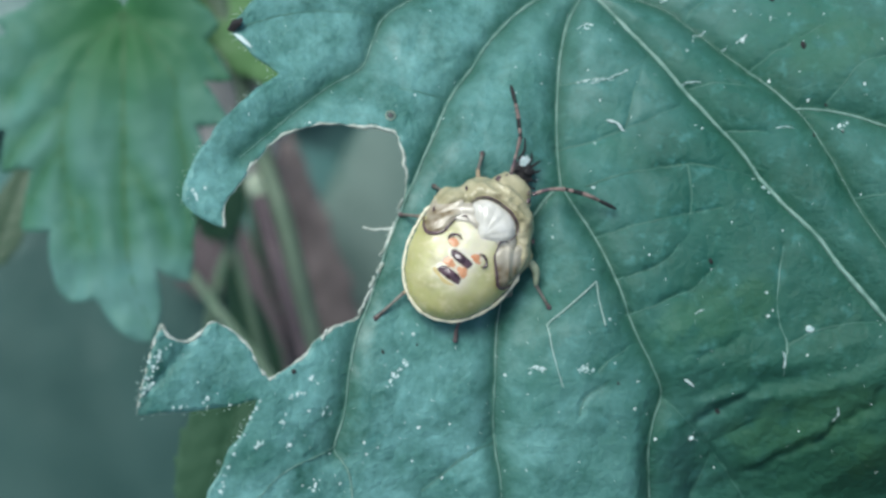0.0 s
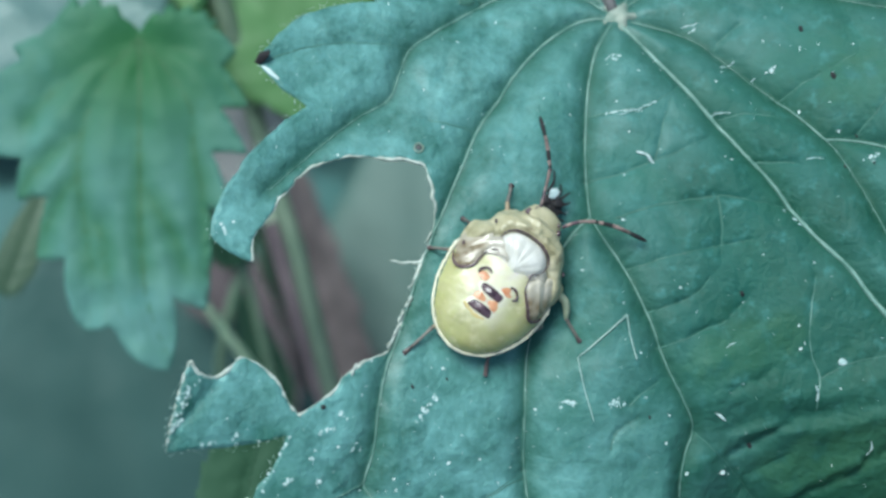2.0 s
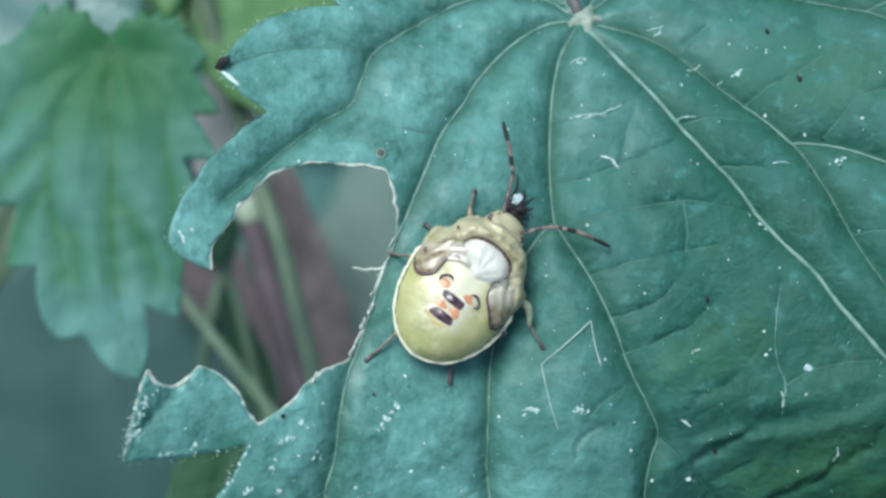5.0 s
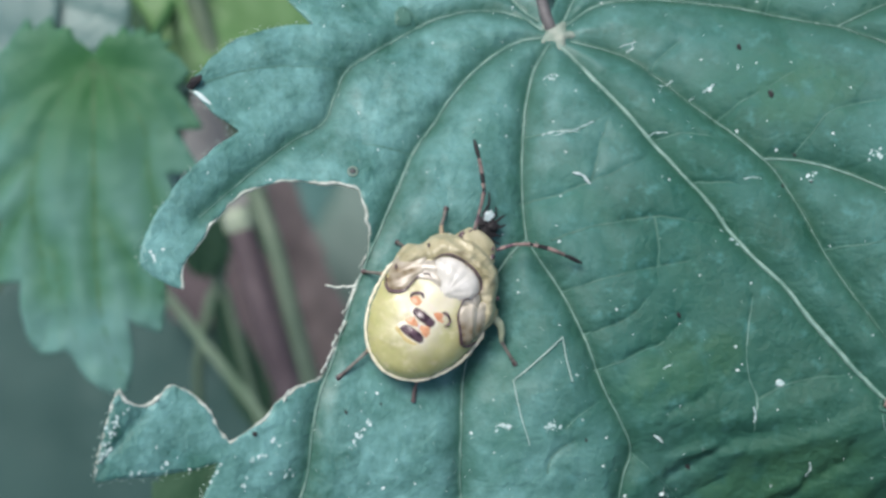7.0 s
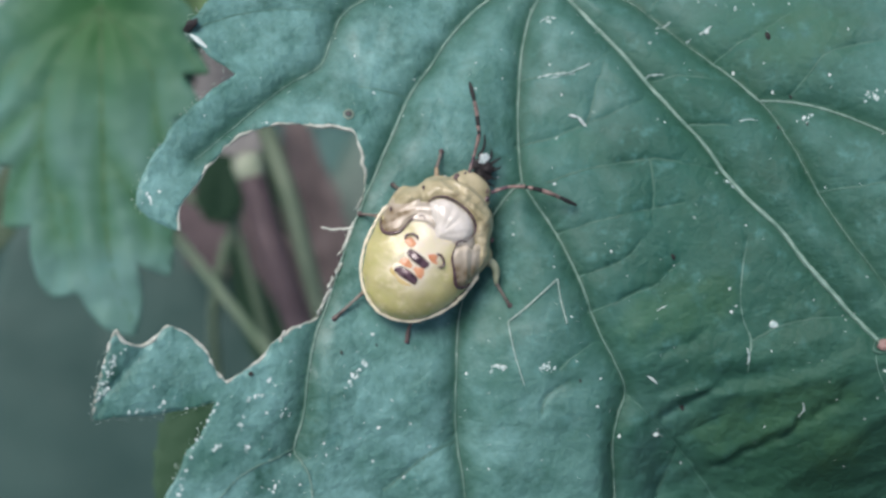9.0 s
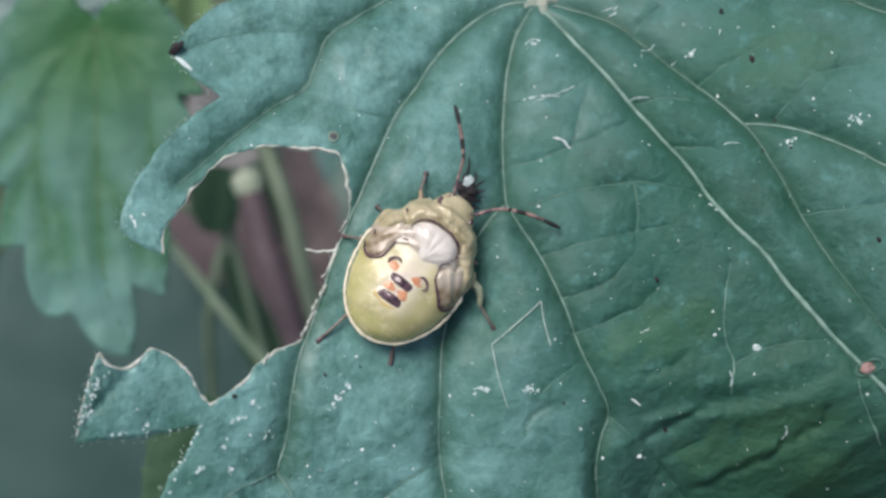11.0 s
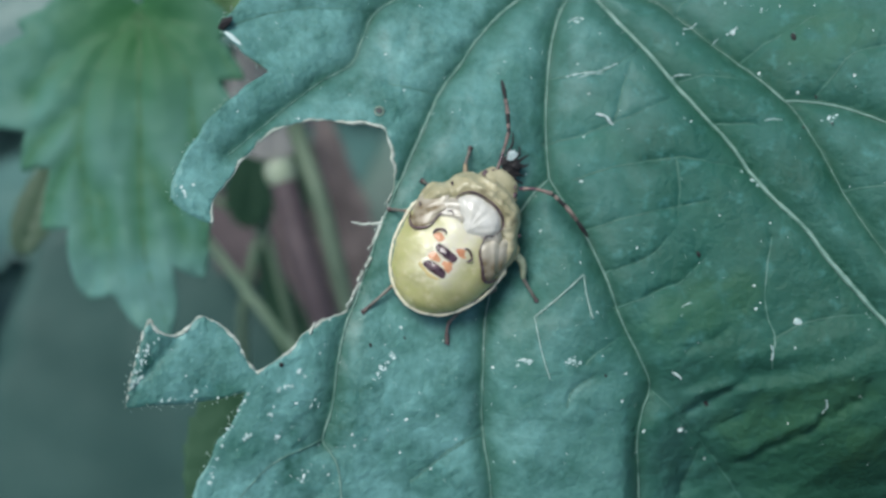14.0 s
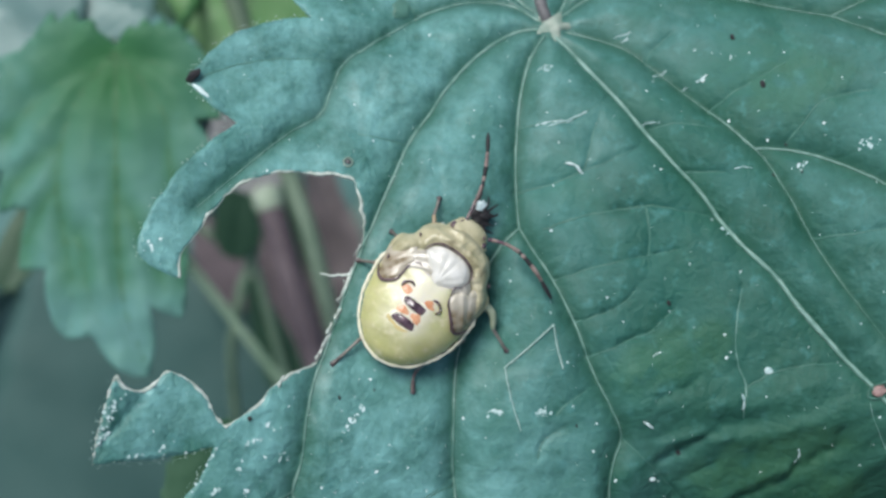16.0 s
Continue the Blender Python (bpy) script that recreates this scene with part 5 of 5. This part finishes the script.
    # crinkled whitish streaks: highlights painted along small folds of the skin
    for line, r in (([(8.0, 9.42), (8.73, 9.55), (9.4, 9.6), (9.85, 9.8), (10.35, 10.03)], 0.035), ([(8.5, 9.35), (9.1, 9.5), (9.7, 9.55)], 0.02), ([(12.9, 9.35), (13.3, 9.5), (13.75, 9.5)], 0.03), ([(13.6, 11.78), (13.95, 11.86), (14.2, 12.05)], 0.035),
                    ([(12.2, 13.5), (12.5, 13.7), (12.45, 13.95)], 0.04), ([(11.85, 13.75), (12.2, 13.85), (12.6, 14.0)], 0.025), ([(15.5, 11.4), (15.75, 11.56), (16.0, 11.75)], 0.05), ([(14.9, 11.05), (15.1, 11.2)], 0.03), ([(17.0, 12.4), (17.1, 12.7)], 0.03),
                    ([(8.2, 12.1), (8.5, 12.3), (8.9, 12.25)], 0.025), ([(16.9, 7.2), (17.3, 7.3), (17.7, 7.25)], 0.02), ([(5.6, -3.65), (6.0, -3.6), (6.35, -3.7)], 0.03), ([(1.2, 12.8), (1.35, 12.7)], 0.03),
                    ([(13.0, -1.2), (13.4, -1.0)], 0.02), ([(16.95, -2.9), (17.05, -3.3), (17.0, -3.6)], 0.045), ([(19.4, -6.0), (19.55, -5.7), (19.5, -5.4)], 0.03)):
        p = rough_line(spline(line, 0.07), 0.05, 0.3, 31.0)
        g = part("residue", tube("residue", on_leaf(p, 0.015), [r * rnd.uniform(0.15, 1.5) for _ in range(max(6, len(p)))], 6, 0.6), M_RESIDUE_GLINT)
        g.matrix_world = G
        tagged(g, "crinkled whitish streak on the leaf skin with its highlight painted in", "residue", "residue streaks")
    # a dull pale scar beside a vein
    ring = rough_line([(1.75 + 0.42 * math.cos(a), 15.25 + 0.5 * math.sin(a)) for a in np.linspace(0, 2 * math.pi, 24)[:-1]], 0.16, 0.5, 3.0)
    scar = part("leaf_scar", sheet("leaf_scar", ring, 0.12, lambda xy: leaf_height(xy) + 0.012 + 0.02 * wave(xy, 0.3, 2.0), 0.03), M_SIDE_VEIN)
    scar.matrix_world = G
    tagged(scar, "dull pale scar on the leaf beside a vein", "scar")
    blob("dark_grain", -4.68, -3.72, 0.11, 0.1, 0.07, M_GRAIN, "tiny dark puncture near the bitten edge", "grain", 0, "dark grains")


# ---- ground ----
def ground():
    verts, faces = [], []
    xs = [math.copysign(abs(k / 20) ** 4 * 300, k) for k in range(-20, 21)]
    for y in xs:
        for x in xs:
            verts.append((x, y, 0.012 * noise.noise(Vector((x * 9, y * 9, 0))) - 0.004))
    for j in range(40):
        for i in range(40):
            a = j * 41 + i
            faces.append((a, a + 1, a + 42, a + 41))
    g = part("ground", mesh_of("ground", verts, faces), M_SOIL)
    tagged(g, "dark shaded soil with leaf litter", "ground", kind="structure")


ground()
bitten_leaf()
nettle = nettle_leaf()
purple_stem = loose_stem("dry_stem", [(-10.95, 10.3, -62), (-9.45, 5.0, -62), (-7.95, 0.0, -62), (-6.3, -5.0, -63), (-4.0, -12.0, -65)], (1.2, 1.25, 1.4), M_BROWN, "purple-brown dry stem with a pale node", True)
pale_stem = loose_stem("green_stem", [(-14.2, 29.7, -50), (-11.3, 20.5, -54), (-9.3, 13.2, -57), (-7.3, 7.3, -57), (-6.1, 2.6, -57), (-4.9, -2.1, -58), (-2.8, -10.4, -60), (-0.6, -19.3, -62)], (0.78, 0.8, 0.82, 1.0), M_MIDSTEM, "slender pale green stem behind the bite")
loose_stem("green_stem", [(-31.4, 20, -72), (-22.2, 8.0, -76), (-19.1, 4.0, -78), (-14.5, -2.0, -78), (-9.9, -8.0, -79), (-5.3, -14.0, -80)], (0.45, 0.55, 1.15, 1.7), M_STEM, "slanting pale green stalk behind the bite")
loose_stem("green_stem", [(-13.9, 9.2, -80), (-14.2, 6.7, -80), (-15.3, 4.0, -80), (-16.4, -0.6, -81), (-17.0, -4.0, -84), (-17.4, -10.0, -90)], (0.5, 0.6, 0.7, 1.0), M_DULLSTEM, "thin green stalk crossing behind the bite")
loose_stem("green_stem", [(-24, 12.5, -81), (-18.7, 8.6, -80), (-16.7, 7.4, -80), (-14.4, 5.6, -80), (-13.5, 2.6, -81), (-12.0, -4.0, -84)], (0.4, 0.6, 0.6, 0.9), M_DULLSTEM, "thin bowed green stalk behind the bite")

# leaves at known places behind
def behind(name, place, length, width, mat, label, teeth=7, depth=0.12, bend=0.15):
    one = thing(name, at(*place), label, "leaf")
    simple_leaf(length, width, mat, one, Matrix(), bend / length, teeth, depth)


behind("fresh_leaf", (-2, 20, -55, 10, 5, 58), 22, 14, M_BRIGHT, "bright yellow-green young leaf, out of focus", 6, 0.1)
behind("pale_leaf", (-24, 20, -44, 0, 0, 55), 24, 17, M_PALE, "pale blue-green leaf, out of focus")
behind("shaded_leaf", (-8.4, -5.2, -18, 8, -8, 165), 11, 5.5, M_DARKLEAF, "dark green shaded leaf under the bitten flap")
behind("grey_leaf", (7.8, -17.6, -140, -10, -12, 3), 58, 38, M_GREY, "dull grey-green leaf behind the bite", 7, 0.06, 0.03)
behind("withered_leaf", (-11.5, 11, -62, 0, 4, 8), 14, 8, M_DRY, "dry grey-brown leaf beside the nettle leaf", 5, 0.15)
behind("withered_leaf", (-2.5, -22, -128, 3, -6, 12), 50, 12, M_WITHERED, "withered brown-purple blade behind the stems", 6, 0.2)
behind("withered_leaf", (-11, -14, -116, 3, 6, 16), 34, 6, M_MAROON, "dark maroon withered blade behind the stems", 6, 0.2)
behind("withered_leaf", (-19, 1, -112, 0, 4, 28), 15, 7, M_MAROON, "dark maroon leaf behind the bitten lobe", 5, 0.2)
behind("shaded_leaf", (-30.5, 2.4, -50, 0, 6, -19), 10, 3.2, M_GRASS, "narrow green blade beside the nettle leaf", 5, 0.05)
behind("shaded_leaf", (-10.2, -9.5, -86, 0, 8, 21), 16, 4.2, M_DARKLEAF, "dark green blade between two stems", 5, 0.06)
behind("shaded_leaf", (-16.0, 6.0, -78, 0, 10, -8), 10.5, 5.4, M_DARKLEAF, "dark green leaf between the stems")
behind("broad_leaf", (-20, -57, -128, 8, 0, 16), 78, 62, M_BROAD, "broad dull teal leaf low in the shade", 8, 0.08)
behind("pale_leaf", (-17.6, 23.4, -44, 0, 0, 72), 8, 6, M_PALE, "pale leaf seen past the nettle leaf", 5, 0.1)
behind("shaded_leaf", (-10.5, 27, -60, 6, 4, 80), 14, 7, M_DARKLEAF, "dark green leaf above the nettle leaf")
plants = [undergrowth_plant(1), undergrowth_plant(2), undergrowth_plant(3)]
rnd = random.Random(11)
spots = []
for _ in range(400):
    x, y = rnd.uniform(-0.16, 0.16), rnd.uniform(-0.12, 0.42)
    if all((x - a) ** 2 + (y - b) ** 2 > 0.05 ** 2 for a, b in spots):
        spots.append((x, y))
for i, (x, y) in enumerate(spots[:34]):
    top = min(0.35 + (0.574 * y - 0.115) / 0.819, 0.26)
    sink = max(0.0, 0.19 - top)
    s = top / 0.195
    m = pose(x, y, -0.002, 0, 0, rnd.uniform(0, 360))
    if i < 3:
        plants[i].matrix_world = m
        ob = plants[i]
    else:
        ob = copy_thing(plants[i % 3], m)
    ob.scale = (s, s, s)

bug_ob, ANT = shield_bug()
debris()
small_things()
margin_hairs()
glints()


def motions():
    def rows(key, turns):
        a, b, root, joint = ANT[key]
        walk(a, [(t, pose(*[q * MM for q in root], 0, 0, s)) for t, s, _ in turns])
        walk(b, [(t, pose(*[q * MM for q in joint], 0, 0, s)) for t, _, s in turns])

    # the plants behind sway a little
    sway = [(0, 0.4, -0.21), (0.5, 0.27, -0.07), (1, 0.34, -0.09), (1.5, 0.2, -0.03), (2, 0.28, -0.02), (2.5, 0.15, 0.03), (3, 0.16, 0.07), (3.5, 0.18, -0.05), (6, 0.25, -0.4), (6.5, 0.17, -0.19), (7, 0.16, -0.42), (7.5, 0.24, -0.41), (8, 0.19, -0.5), (8.5, 0.33, -0.34), (9, 0.2, -0.36), (11.5, 0.47, -0.77), (12, 0.47, -0.72), (12.5, 0.47, -0.65), (13, 0.28, -0.65), (13.5, 0.43, -0.61), (14, 0.44, -0.63), (14.5, 0.34, -0.67), (15, 0.39, -0.69), (15.5, 0.38, -0.79), (16, 0.29, -0.55)]
    walk(nettle, [(t, at(x, y, -28)) for t, x, y in sway])
    sway = [(0, 0.45, -0.1), (3.5, 0.2, 0), (5.8, 0, 0), (9, -0.3, 0.1), (11.5, 0.2, -0.4), (13, -0.1, 0), (14.5, -0.15, -0.1), (16, 0, 0.5)]
    walk(purple_stem, [(t, at(x, y, 0)) for t, x, y in sway])
    sway = [(0, -0.9, -0.4), (1.5, -1.17, -0.23), (3.5, -1.09, -0.25), (6, -0.49, 0.07), (7.5, -0.28, 0.41), (9, 0, 0), (11.5, 0.26, 0.27), (13, 0.19, -0), (14.5, 0.06, 0.03), (16, 0.37, 0.24)]
    walk(pale_stem, [(t, at(x, y, 0)) for t, x, y in sway])
    leg, lower, hip, knee = LEG[0]
    # the right hind leg shifts: turns at the hip and the knee
    folds = [(0, 14, -12), (2.5, 16, -14), (2.9, 24, -22), (3.5, 26, -25), (3.7, 26, -24), (5.8, 8, -7), (6.5, 4, -3), (9, 0, 0), (13.2, 0, 0), (13.4, 4, 2), (13.6, 13, 2), (13.9, 9, 2), (14.2, 6, 4), (14.8, 3, 4), (16, 5, 2)]
    walk(leg, [(t, pose(*(hip * MM), 0, 0, a)) for t, a, _ in folds])
    for piece in lower:
        walk(piece, [(t, pose(*(knee * MM), 0, 0, b)) for t, _, b in folds])
    rows("right", [(0, 0, 0), (12.5, 0, 0), (13.0, -3, -3), (13.5, -10, -8), (14.0, -18, -12), (14.5, -20, -12), (15.0, -26, -10), (15.5, -30, -4), (16.0, -32, -4)])
    rows("left", [(0, 0, 0), (14.5, -3, 0), (15.0, -5, -2), (15.5, -9, -4), (16.0, -11, -6)])


motions()
